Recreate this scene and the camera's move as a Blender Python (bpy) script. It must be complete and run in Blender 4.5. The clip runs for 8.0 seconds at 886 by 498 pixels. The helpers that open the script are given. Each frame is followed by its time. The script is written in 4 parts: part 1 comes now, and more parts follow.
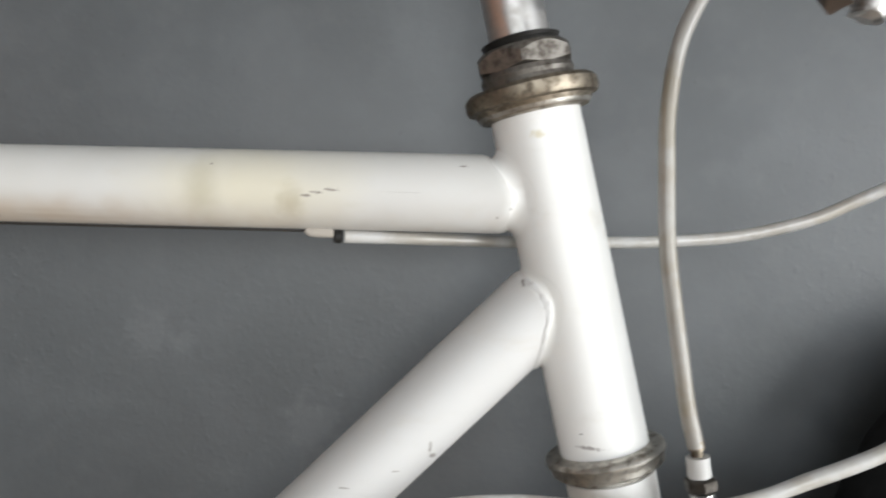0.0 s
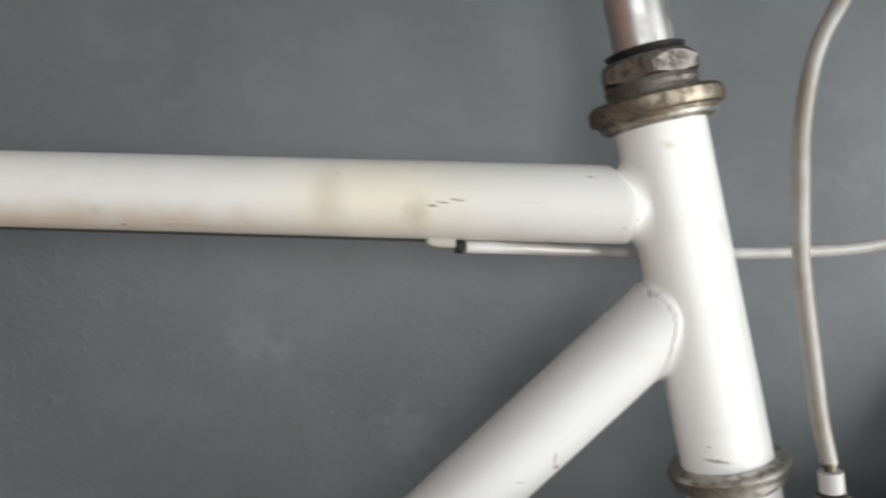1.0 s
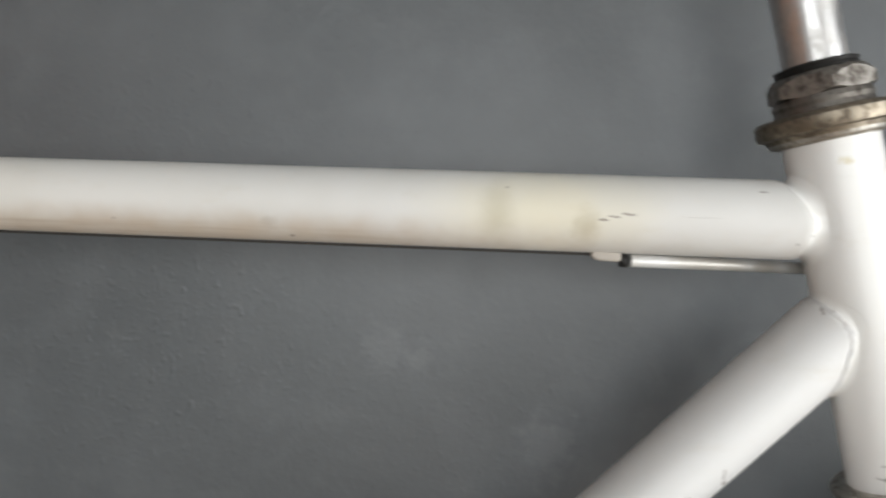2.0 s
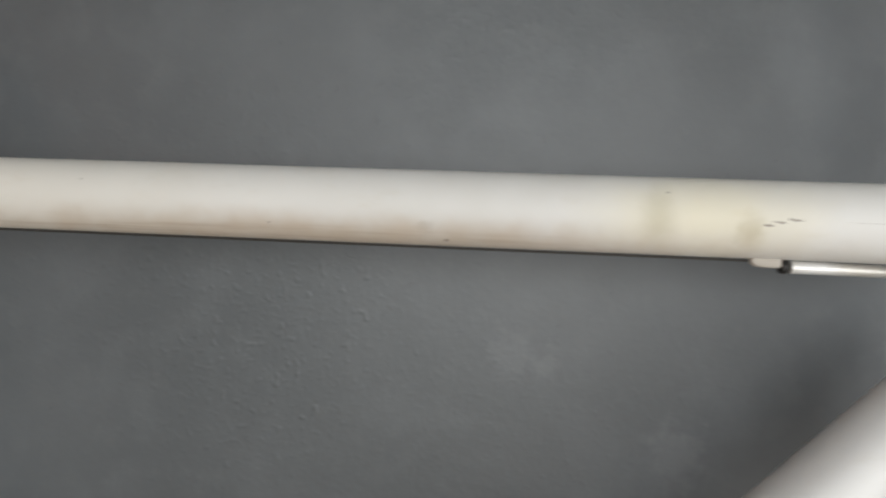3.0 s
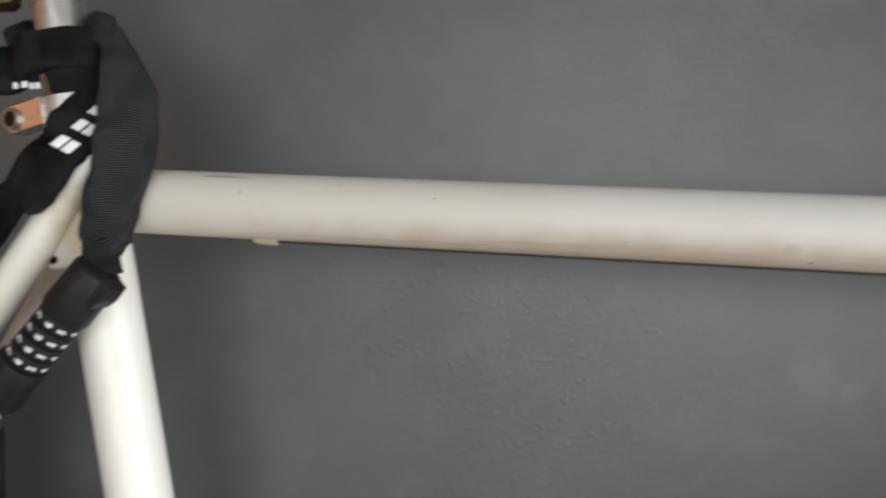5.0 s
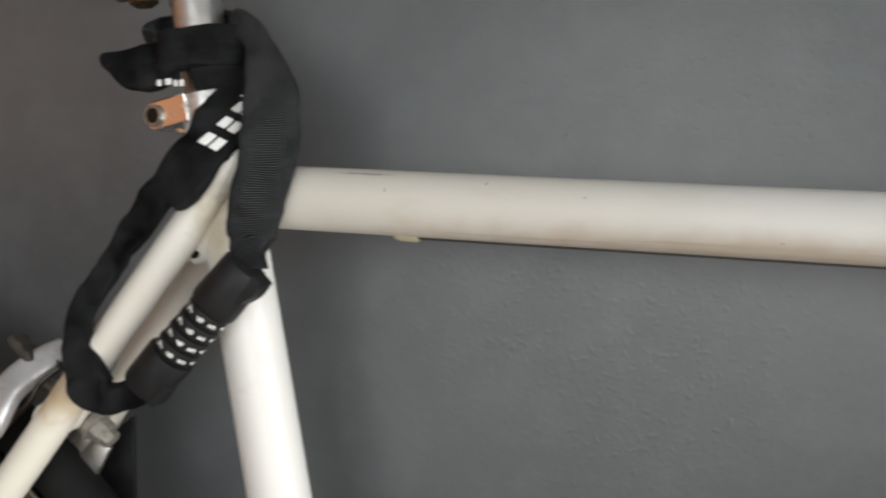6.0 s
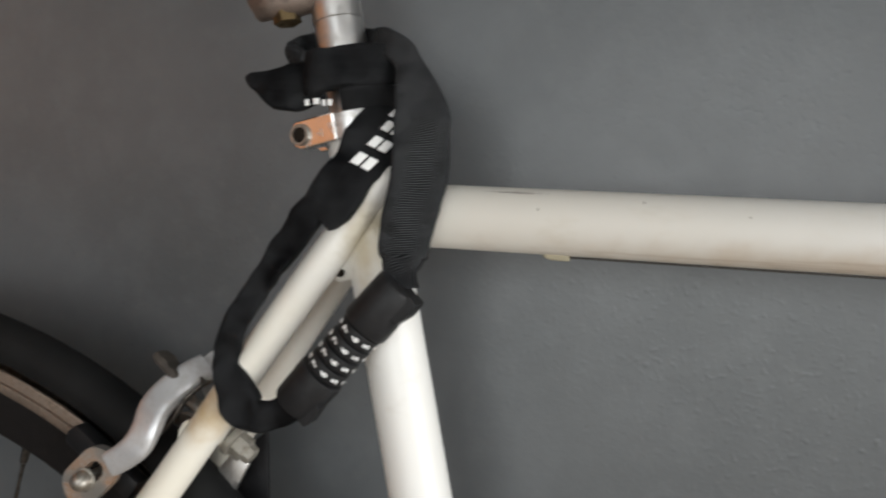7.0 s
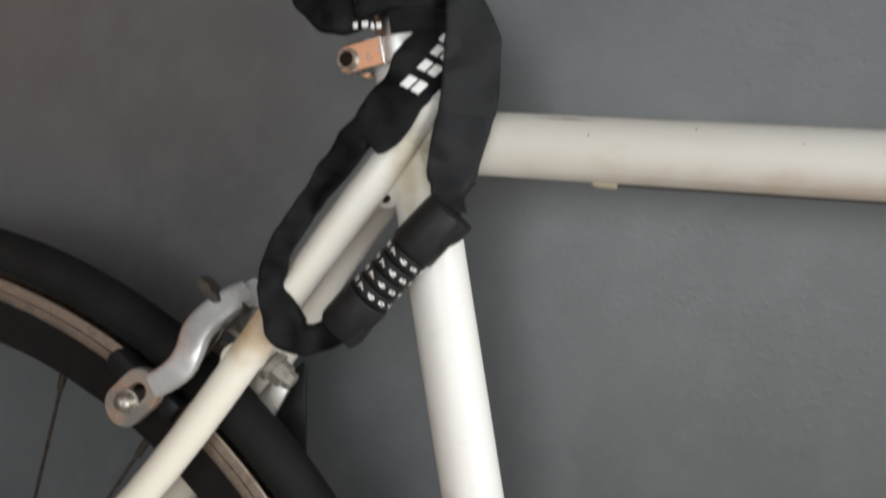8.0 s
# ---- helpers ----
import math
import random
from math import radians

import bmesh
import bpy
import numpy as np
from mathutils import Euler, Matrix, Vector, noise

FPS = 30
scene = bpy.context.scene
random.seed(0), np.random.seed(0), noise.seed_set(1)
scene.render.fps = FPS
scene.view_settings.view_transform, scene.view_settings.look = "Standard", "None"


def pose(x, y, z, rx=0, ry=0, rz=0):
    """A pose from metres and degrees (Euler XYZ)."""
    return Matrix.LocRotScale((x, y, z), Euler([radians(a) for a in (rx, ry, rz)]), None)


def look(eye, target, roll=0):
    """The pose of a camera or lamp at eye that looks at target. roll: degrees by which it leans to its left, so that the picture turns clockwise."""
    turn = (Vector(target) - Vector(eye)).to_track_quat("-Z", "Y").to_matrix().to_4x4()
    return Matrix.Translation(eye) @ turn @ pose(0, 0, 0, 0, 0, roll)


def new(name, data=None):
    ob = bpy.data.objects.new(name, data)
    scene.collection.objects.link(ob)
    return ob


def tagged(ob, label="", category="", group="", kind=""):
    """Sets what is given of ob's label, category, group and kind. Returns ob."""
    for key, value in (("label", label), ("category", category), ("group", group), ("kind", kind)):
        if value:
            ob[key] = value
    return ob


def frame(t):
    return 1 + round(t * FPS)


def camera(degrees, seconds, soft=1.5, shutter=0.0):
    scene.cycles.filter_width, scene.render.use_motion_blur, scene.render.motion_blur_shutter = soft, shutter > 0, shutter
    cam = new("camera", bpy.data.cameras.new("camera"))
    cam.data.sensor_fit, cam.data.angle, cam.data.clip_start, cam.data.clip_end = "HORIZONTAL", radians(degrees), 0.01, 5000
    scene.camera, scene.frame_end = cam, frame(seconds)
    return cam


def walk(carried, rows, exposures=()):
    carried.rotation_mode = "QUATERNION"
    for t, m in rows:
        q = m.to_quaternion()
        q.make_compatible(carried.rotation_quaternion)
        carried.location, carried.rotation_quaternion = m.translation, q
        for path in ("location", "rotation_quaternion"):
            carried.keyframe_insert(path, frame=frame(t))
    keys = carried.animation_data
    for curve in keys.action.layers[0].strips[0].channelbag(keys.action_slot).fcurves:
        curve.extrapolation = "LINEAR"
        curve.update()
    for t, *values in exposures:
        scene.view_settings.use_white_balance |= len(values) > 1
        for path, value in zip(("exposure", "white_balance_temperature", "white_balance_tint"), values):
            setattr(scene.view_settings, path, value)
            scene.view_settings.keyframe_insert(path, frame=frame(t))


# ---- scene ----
# The bicycle's own frame: x along the top tube, whose axis runs at z = 0.8.
# BIKE stands it on both wheels, with the floor at z = 0.
BIKE = pose(0, 0, -0.0255, 0, -3.6, 0)

cam = camera(58.50, 8.0, soft=2.1, shutter=0.8)
ROWS = [  # seconds, place, yaw, pitch, roll
    (0.0, 0.0000, -0.2891, 0.7906, 1.44, -2.18, 1.40),
    (0.5, -0.0194, -0.2886, 0.7886, 1.65, -2.27, 1.42),
    (1.0, -0.0385, -0.2898, 0.7918, 2.63, -1.91, 1.59),
    (1.5, -0.0606, -0.2926, 0.7931, 4.12, -1.71, 1.96),
    (1.7, -0.0715, -0.2936, 0.7933, 4.44, -1.72, 1.93),
    (2.8, -0.1236, -0.2979, 0.7917, 6.60, -1.26, 2.44),
    (3.0, -0.1340, -0.2992, 0.7902, 6.86, -1.08, 2.28),
    (3.5, -0.1646, -0.3066, 0.7863, 7.66, 0.50, 2.74),
    (4.0, -0.1883, -0.3104, 0.7837, 8.75, 1.21, 2.84),
    (4.5, -0.2160, -0.3154, 0.7822, 10.21, 1.85, 3.06),
    (5.0, -0.2428, -0.3209, 0.7889, 11.52, -0.53, 2.98),
    (5.2, -0.2510, -0.3245, 0.7897, 12.06, -0.98, 2.95),
    (6.3, -0.3083, -0.3366, 0.7963, 13.41, -2.64, 3.28),
    (6.5, -0.3183, -0.3386, 0.7986, 13.81, -2.98, 3.14),
    (7.0, -0.3432, -0.3444, 0.7992, 15.34, -2.23, 3.13),
    (7.5, -0.3581, -0.3493, 0.7921, 15.74, -2.57, 3.44),
    (8.0, -0.3629, -0.3516, 0.7778, 14.92, -4.26, 4.15),
]


def carried_pose(x, y, z, yaw, pitch, roll):
    yaw, pitch = radians(yaw), radians(pitch)
    ahead = Vector((-math.sin(yaw) * math.cos(pitch), math.cos(yaw) * math.cos(pitch), math.sin(pitch)))
    eye = Vector((x, y, z))
    return BIKE @ look(eye, eye + ahead, roll)


EXPOSURES = [(0.0, -0.50, 6400, 10), (1.5, -0.52, 6460, 10), (3.0, -0.54, 6540, 10), (4.0, -0.54, 6560, 10), (5.0, -0.60, 6580, 10), (6.5, -0.58, 6560, 10), (8.0, -0.57, 6500, 10)]
walk(cam, [(t, carried_pose(*r)) for t, *r in ROWS], EXPOSURES)

# ---- light ----
world = bpy.data.worlds.new("sky")
scene.world = world
world.use_nodes = True
wn = world.node_tree.nodes
sky = wn.new("ShaderNodeTexSky")
sky.sky_type, sky.sun_disc = "NISHITA", False
sky.sun_elevation, sky.sun_rotation = radians(40), radians(120)
wn["Background"].inputs["Strength"].default_value = 0.12
world.node_tree.links.new(sky.outputs[0], wn["Background"].inputs["Color"])

WALL_Y = 0.072
RIGHT_X, LEFT_X, BACK_Y, TOP_Z = 1.05, -1.35, -2.95, 2.5
WINDOW_Y, WINDOW_Z = (-1.75, -0.20), (0.10, 1.35)

SOUTH_X, SOUTH_Z = (-1.15, 0.75), (0.20, 1.60)


def daylight(name, width, height, watts, eye, target):
    """The sky's light in a wall's opening, for the east window and the south fill."""
    data = bpy.data.lights.new(name, "AREA")
    data.shape, data.size, data.size_y = "RECTANGLE", width, height
    data.energy, data.color = watts, (0.945, 0.97, 0.975)
    new(name, data).matrix_world = look(eye, target)


mid_y, mid_z, mid_x, low_z = sum(WINDOW_Y) / 2, sum(WINDOW_Z) / 2, sum(SOUTH_X) / 2, sum(SOUTH_Z) / 2
daylight("east_window_daylight", 1.51, 1.21, 46.5, (RIGHT_X + 0.02, mid_y, mid_z), (RIGHT_X - 1, mid_y, mid_z))
# South lamp: added fill that softens the shadows, no window known there
daylight("south_fill_light", 1.86, 1.36, 45.0, (mid_x, BACK_Y - 0.02, low_z), (mid_x, BACK_Y + 1, low_z))


# ---- materials ----
class Mat:
    """A node material round one Principled shader."""

    def __init__(self, name, colour=(0.5, 0.5, 0.5), rough=0.5, metal=0.0, coat=0.0):
        self.m = bpy.data.materials.new(name)
        self.m.use_nodes = True
        self.n, self.k = self.m.node_tree.nodes, self.m.node_tree.links
        self.b = self.n["Principled BSDF"]
        self.set("Base Color", (*colour, 1)), self.set("Roughness", rough), self.set("Metallic", metal)
        self.set("Coat Weight", coat)
        self.at = self.n.new("ShaderNodeTexCoord").outputs["Object"]
        self.height = None

    def set(self, socket, value):
        if isinstance(value, bpy.types.NodeSocket):
            self.k.new(value, self.b.inputs[socket])
        else:
            self.b.inputs[socket].default_value = value

    def join(self, value, socket):
        if isinstance(value, bpy.types.NodeSocket):
            self.k.new(value, socket)
        else:
            socket.default_value = value

    def math(self, op, a, b=0.0, clamp=False):
        nd = self.n.new("ShaderNodeMath")
        nd.operation, nd.use_clamp = op, clamp
        self.join(a, nd.inputs[0]), self.join(b, nd.inputs[1])
        return nd.outputs[0]

    def vec(self, op, a, b):
        nd = self.n.new("ShaderNodeVectorMath")
        nd.operation = op
        self.join(a, nd.inputs[0]), self.join(b, nd.inputs[1])
        return nd.outputs["Value"] if op == "LENGTH" else nd.outputs["Vector"]

    def noise(self, scale, detail=3.0, rough=0.55, at=None, stretch=None):
        nd = self.n.new("ShaderNodeTexNoise")
        nd.inputs["Scale"].default_value, nd.inputs["Detail"].default_value, nd.inputs["Roughness"].default_value = scale, detail, rough
        at = at or self.at
        if stretch:
            at = self.vec("MULTIPLY", at, stretch)
        self.k.new(at, nd.inputs["Vector"])
        return nd.outputs["Fac"]

    def ramp(self, value, low, high):
        nd = self.n.new("ShaderNodeMapRange")
        nd.clamp, nd.interpolation_type = True, "SMOOTHSTEP"
        self.join(value, nd.inputs["Value"])
        nd.inputs["From Min"].default_value, nd.inputs["From Max"].default_value = low, high
        return nd.outputs["Result"]

    def mix(self, fac, a, b):
        nd = self.n.new("ShaderNodeMix")
        nd.data_type = "RGBA"
        self.join(fac, nd.inputs["Factor"])
        for v, s in ((a, nd.inputs[6]), (b, nd.inputs[7])):
            self.join(v if isinstance(v, bpy.types.NodeSocket) else (*v, 1), s)
        return nd.outputs[2]

    def spot(self, place, size, ragged=0.5, scale=900.0, soft=0.35):
        """A ragged blot round a place, as a mask."""
        d = self.vec("LENGTH", self.vec("DIVIDE", self.vec("SUBTRACT", self.at, place), size), (0, 0, 0))
        d = self.math("ADD", d, self.math("MULTIPLY", self.math("SUBTRACT", self.noise(scale, 2.0), 0.5), ragged * 3))
        return self.ramp(d, 1.0, 1.0 - soft)

    def bump(self, height, strength, distance=0.001):
        nd = self.n.new("ShaderNodeBump")
        nd.inputs["Strength"].default_value, nd.inputs["Distance"].default_value = strength, distance
        self.join(height, nd.inputs["Height"])
        if self.height:
            self.k.new(self.height, nd.inputs["Normal"])
        self.height = nd.outputs["Normal"]
        self.set("Normal", self.height)


def grey_wall():
    m = Mat("grey_wall_paint", rough=0.62)
    blot = m.noise(9.0, 4.0)
    fine = m.noise(70.0, 3.0)
    c = m.mix(m.ramp(blot, 0.3, 0.7), (0.074, 0.081, 0.086), (0.092, 0.099, 0.104))
    c = m.mix(m.math("MULTIPLY", m.ramp(fine, 0.5, 0.75), 0.35), c, (0.114, 0.119, 0.123))
    for p, r in (((-0.190, 0.072, 0.70), 0.016), ((-0.174, 0.072, 0.695), 0.010), ((-0.11, 0.072, 0.66), 0.02), ((-0.02, 0.072, 0.72), 0.012)):
        c = m.mix(m.math("MULTIPLY", m.spot(p, (r, 0.05, r), 0.6, 160.0, 0.8), 0.35), c, (0.165, 0.170, 0.176))
    c = m.mix(m.math("MULTIPLY", m.ramp(m.noise(240.0, 2.0), 0.68, 0.78), 0.5), c, (0.062, 0.066, 0.069))
    c = m.mix(m.math("MULTIPLY", m.ramp(m.noise(28.0, 3.0, 0.6), 0.42, 0.72), 0.55), c, (0.107, 0.115, 0.121))
    m.set("Base Color", c)
    m.set("Specular IOR Level", 0.75)
    m.set("Roughness", m.math("ADD", m.math("MULTIPLY", fine, 0.14), 0.35))
    where = m.math("MULTIPLY", m.ramp(m.noise(5.0, 2.0), 0.42, 0.72), 0.5)
    for p, r in (((0.17, 0.072, 0.87), 0.20), ((-0.335, 0.072, 0.74), 0.18)):
        where = m.math("MAXIMUM", where, m.spot(p, (r, 0.1, r), 0.4, 12.0, 1.0))
    lumps = m.math("MULTIPLY", m.ramp(m.noise(330.0, 0.0, 0.40), 0.56, 1.0), m.math("ADD", m.math("MULTIPLY", where, 0.7), 0.3))
    m.bump(m.noise(22.0, 2.0), 0.06, 0.004)
    m.bump(lumps, 0.085, 0.0013)
    m.bump(m.math("MULTIPLY", m.ramp(m.noise(240.0, 0.0), 0.62, 1.0), where), 0.14, 0.0014)
    m.bump(m.noise(260.0, 2.0), 0.12, 0.0008)
    return m.m


def plaster(name, colour):
    m = Mat(name, rough=0.8)
    m.set("Base Color", m.mix(m.noise(4.0), colour, [q * 0.88 for q in colour]))
    m.bump(m.noise(90.0), 0.15, 0.001)
    return m.m


def wood(name, dark, light):
    m = Mat(name, rough=0.45)
    g = m.noise(18.0, 5.0, 0.6, stretch=(0.12, 1.0, 1.0))
    m.set("Base Color", m.mix(m.ramp(g, 0.3, 0.7), dark, light))
    m.bump(g, 0.1, 0.001)
    return m.m


def frame_paint(name, fresh, worn, old, start, end, rough=0.36, coat=0.08):
    """Old white enamel, yellowed in places, chipped, stained, browner low on the top tube."""
    m = Mat(name, rough=0.40, coat=coat)
    m.set("Coat Roughness", 0.12)
    c = m.mix(m.ramp(m.noise(14.0, 3.0), 0.35, 0.7), fresh, worn)
    sep = m.n.new("ShaderNodeSeparateXYZ")
    m.k.new(m.at, sep.inputs[0])
    aged = m.ramp(m.math("ADD", sep.outputs[0], m.math("MULTIPLY", m.noise(8.0), 0.12)), start, end)
    c = m.mix(aged, c, old)
    grime = m.ramp(m.noise(60.0, 5.0, 0.65, stretch=(0.45, 1, 1)), 0.55, 0.8)
    c = m.mix(m.math("MULTIPLY", grime, 0.26), c, (0.50, 0.44, 0.34))
    c = m.mix(m.math("MULTIPLY", m.spot((-0.078, -0.010, 0.800), (0.060, 0.03, 0.022), 0.15, 60.0, 1.0), 0.55), c, (0.70, 0.63, 0.43))
    c = m.mix(m.math("MULTIPLY", m.spot((-0.0925, -0.012, 0.799), (0.0095, 0.02, 0.018), 0.12, 200.0, 1.0), 0.55), c, (0.42, 0.38, 0.26))
    c = m.mix(m.math("MULTIPLY", m.spot((-0.061, -0.013, 0.7950), (0.0075, 0.02, 0.010), 0.25, 250.0, 1.0), 0.55), c, (0.40, 0.35, 0.24))
    c = m.mix(m.math("MULTIPLY", m.spot((-0.176, -0.013, 0.7925), (0.005, 0.02, 0.004), 0.4, 400.0, 0.9), 0.4), c, (0.35, 0.32, 0.28))
    # browner towards the top tube's lower side, with fine streaks along it
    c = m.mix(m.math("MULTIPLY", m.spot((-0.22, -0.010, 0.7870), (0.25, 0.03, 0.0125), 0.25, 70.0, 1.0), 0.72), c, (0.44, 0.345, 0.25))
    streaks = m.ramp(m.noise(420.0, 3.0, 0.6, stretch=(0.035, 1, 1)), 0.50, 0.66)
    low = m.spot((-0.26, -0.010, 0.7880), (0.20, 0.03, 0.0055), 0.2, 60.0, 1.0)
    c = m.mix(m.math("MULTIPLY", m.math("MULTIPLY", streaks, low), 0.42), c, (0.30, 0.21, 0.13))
    c = m.mix(m.math("MULTIPLY", m.spot((0.0246, -0.0154, 0.8206), (0.0034, 0.01, 0.0022), 0.5, 600.0, 0.9), 0.6), c, (0.55, 0.46, 0.22))
    c = m.mix(m.math("MULTIPLY", m.spot((-0.4690, -0.014, 0.7880), (0.016, 0.02, 0.026), 0.35, 140.0, 1.0), 0.75), c, (0.46, 0.40, 0.29))
    c = m.mix(m.math("MULTIPLY", m.spot((-0.4640, -0.014, 0.7960), (0.006, 0.02, 0.006), 0.5, 300.0, 0.9), 0.6), c, (0.20, 0.17, 0.12))
    c = m.mix(m.math("MULTIPLY", m.spot((-0.4420, -0.013, 0.6330), (0.012, 0.02, 0.012), 0.5, 160.0, 1.0), 0.45), c, (0.56, 0.46, 0.33))
    c = m.mix(m.math("MULTIPLY", m.spot((-0.4250, -0.013, 0.6240), (0.010, 0.02, 0.005), 0.6, 200.0, 1.0), 0.40), c, (0.56, 0.47, 0.35))
    c = m.mix(m.math("MULTIPLY", m.spot((-0.4690, -0.013, 0.7850), (0.013, 0.02, 0.040), 0.25, 120.0, 1.0), 0.6), c, (0.72, 0.63, 0.44))
    c = m.mix(m.math("MULTIPLY", m.spot((-0.5370, -0.024, 0.7040), (0.024, 0.03, 0.017), 0.3, 110.0, 1.0), 0.95), c, (0.50, 0.36, 0.19))
    c = m.mix(m.math("MULTIPLY", m.spot((-0.5330, -0.024, 0.7150), (0.010, 0.020, 0.014), 0.4, 160.0, 1.0), 0.7), c, (0.50, 0.36, 0.20))
    marks = [
        ((-0.0552, -0.014, 0.7976), (0.0020, 0.01, 0.0006), 0.9), ((-0.0505, -0.014, 0.7988), (0.0018, 0.01, 0.0005), 0.9), ((-0.0530, -0.014, 0.7990), (0.0012, 0.01, 0.0004), 0.9), ((-0.0478, -0.014, 0.8000), (0.0010, 0.01, 0.0004), 0.9),
        ((-0.0462, -0.014, 0.7998), (0.0026, 0.01, 0.0006), 0.8), ((-0.0893, -0.011, 0.8081), (0.0006, 0.01, 0.0004), 0.3),
        ((-0.0098, -0.011, 0.7098), (0.0006, 0.01, 0.0034), 0.9), ((-0.0090, -0.011, 0.7062), (0.0014, 0.01, 0.0013), 0.6),
    ]
    marks += [
        ((-0.0219, -0.011, 0.7012), (0.0018, 0.01, 0.0003), 0.9), ((-0.0400, -0.011, 0.6950), (0.0024, 0.01, 0.0003), 0.9),
        ((0.0117, -0.0143, 0.7914), (0.0006, 0.01, 0.0005), 0.3), ((0.0165, -0.0143, 0.7945), (0.0006, 0.01, 0.0006), 0.3),
        ((-0.0005, -0.012, 0.8092), (0.0016, 0.01, 0.0004), 0.9), ((0.0462, -0.0155, 0.7118), (0.0050, 0.01, 0.0008), 0.85),
    ]
    marks += [
        ((0.0430, -0.0155, 0.7165), (0.0008, 0.01, 0.0004), 0.4), ((-0.1680, -0.008, 0.7880), (0.0011, 0.01, 0.0006), 0.5),
        ((-0.3937, -0.013, 0.8050), (0.0004, 0.01, 0.0011), 0.8),
        ((-0.3506, -0.0104, 0.8099), (0.0005, 0.01, 0.0008), 0.4), ((-0.404, -0.008, 0.8118), (0.014, 0.01, 0.0005), 0.9),
        ((-0.5130, -0.020, 0.7480), (0.0005, 0.01, 0.0006), 0.4),
    ]
    marks += [((-0.0210, -0.0143, 0.7995), (0.0070, 0.01, 0.00006), 0.9),
              ((-0.3100, -0.0130, 0.8060), (0.0006, 0.01, 0.0005), 0.6), ((-0.2350, -0.0140, 0.7920), (0.0005, 0.01, 0.0005), 0.6), ((-0.4420, -0.0120, 0.8075), (0.0040, 0.01, 0.0004), 0.9)]
    marks += [((0.0185, -0.009, 0.7722), (0.0014, 0.008, 0.0022), 0.7), ((0.0215, -0.011, 0.7690), (0.0008, 0.008, 0.0016), 0.8)]
    for p, s, r in marks:
        c = m.mix(m.math("MULTIPLY", m.spot(p, s, r, 1500.0, 0.55), 0.7), c, (0.12, 0.085, 0.07))
    m.set("Base Color", c)
    m.set("Roughness", m.math("ADD", m.math("MULTIPLY", grime, 0.25), rough))
    m.bump(m.noise(45.0, 2.0), 0.12, 0.0006)
    m.bump(m.noise(700.0, 2.0), 0.06, 0.0002)
    return m.m


def worn_metal(name, colour, tarnish, rough=0.28, scale=220.0, amount=0.6, metal=1.0, relief=0.12):
    m = Mat(name, rough=rough, metal=metal)
    t = m.ramp(m.noise(scale, 5.0, 0.65), 0.42, 0.68)
    m.set("Base Color", m.mix(m.math("MULTIPLY", t, amount), colour, tarnish))
    m.set("Roughness", m.math("ADD", m.math("MULTIPLY", t, 0.3), rough))
    m.bump(m.noise(scale * 3, 3.0), relief, 0.0003)
    return m.m


def rubber(name, colour=(0.018, 0.018, 0.019), rough=0.6, gloss=0.25):
    m = Mat(name, rough=rough)
    m.set("Base Color", m.mix(m.ramp(m.noise(160.0, 4.0), 0.4, 0.75), colour, [q * 1.6 for q in colour]))
    m.set("Specular IOR Level", gloss)
    m.bump(m.noise(900.0, 2.0), 0.2, 0.0004)
    return m.m


def tyre_rubber(name, centre):
    """Worn black tyre with fine cross ribs round it."""
    m = Mat(name, rough=0.72)
    sep = m.n.new("ShaderNodeSeparateXYZ")
    m.k.new(m.at, sep.inputs[0])
    turn = m.math("ARCTAN2", m.math("SUBTRACT", sep.outputs[2], centre.z), m.math("SUBTRACT", sep.outputs[0], centre.x))
    ribs = m.math("SINE", m.math("ADD", m.math("MULTIPLY", turn, 1900.0), m.math("MULTIPLY", m.noise(160.0, 2.0), 9.0)))
    c = m.mix(m.ramp(m.noise(30.0, 3.0), 0.35, 0.7), (0.0036, 0.0038, 0.0040), (0.0065, 0.0068, 0.0068))
    m.set("Base Color", m.mix(m.math("MULTIPLY", m.math("MULTIPLY", m.ramp(ribs, 0.2, 1.0), m.ramp(m.noise(55.0, 3.0), 0.42, 0.68)), 0.5), c, (0.020, 0.021, 0.021)))
    m.set("Specular IOR Level", 0.25)
    m.bump(ribs, 0.14, 0.0004)
    m.bump(m.noise(900.0, 2.0), 0.2, 0.0004)
    return m.m


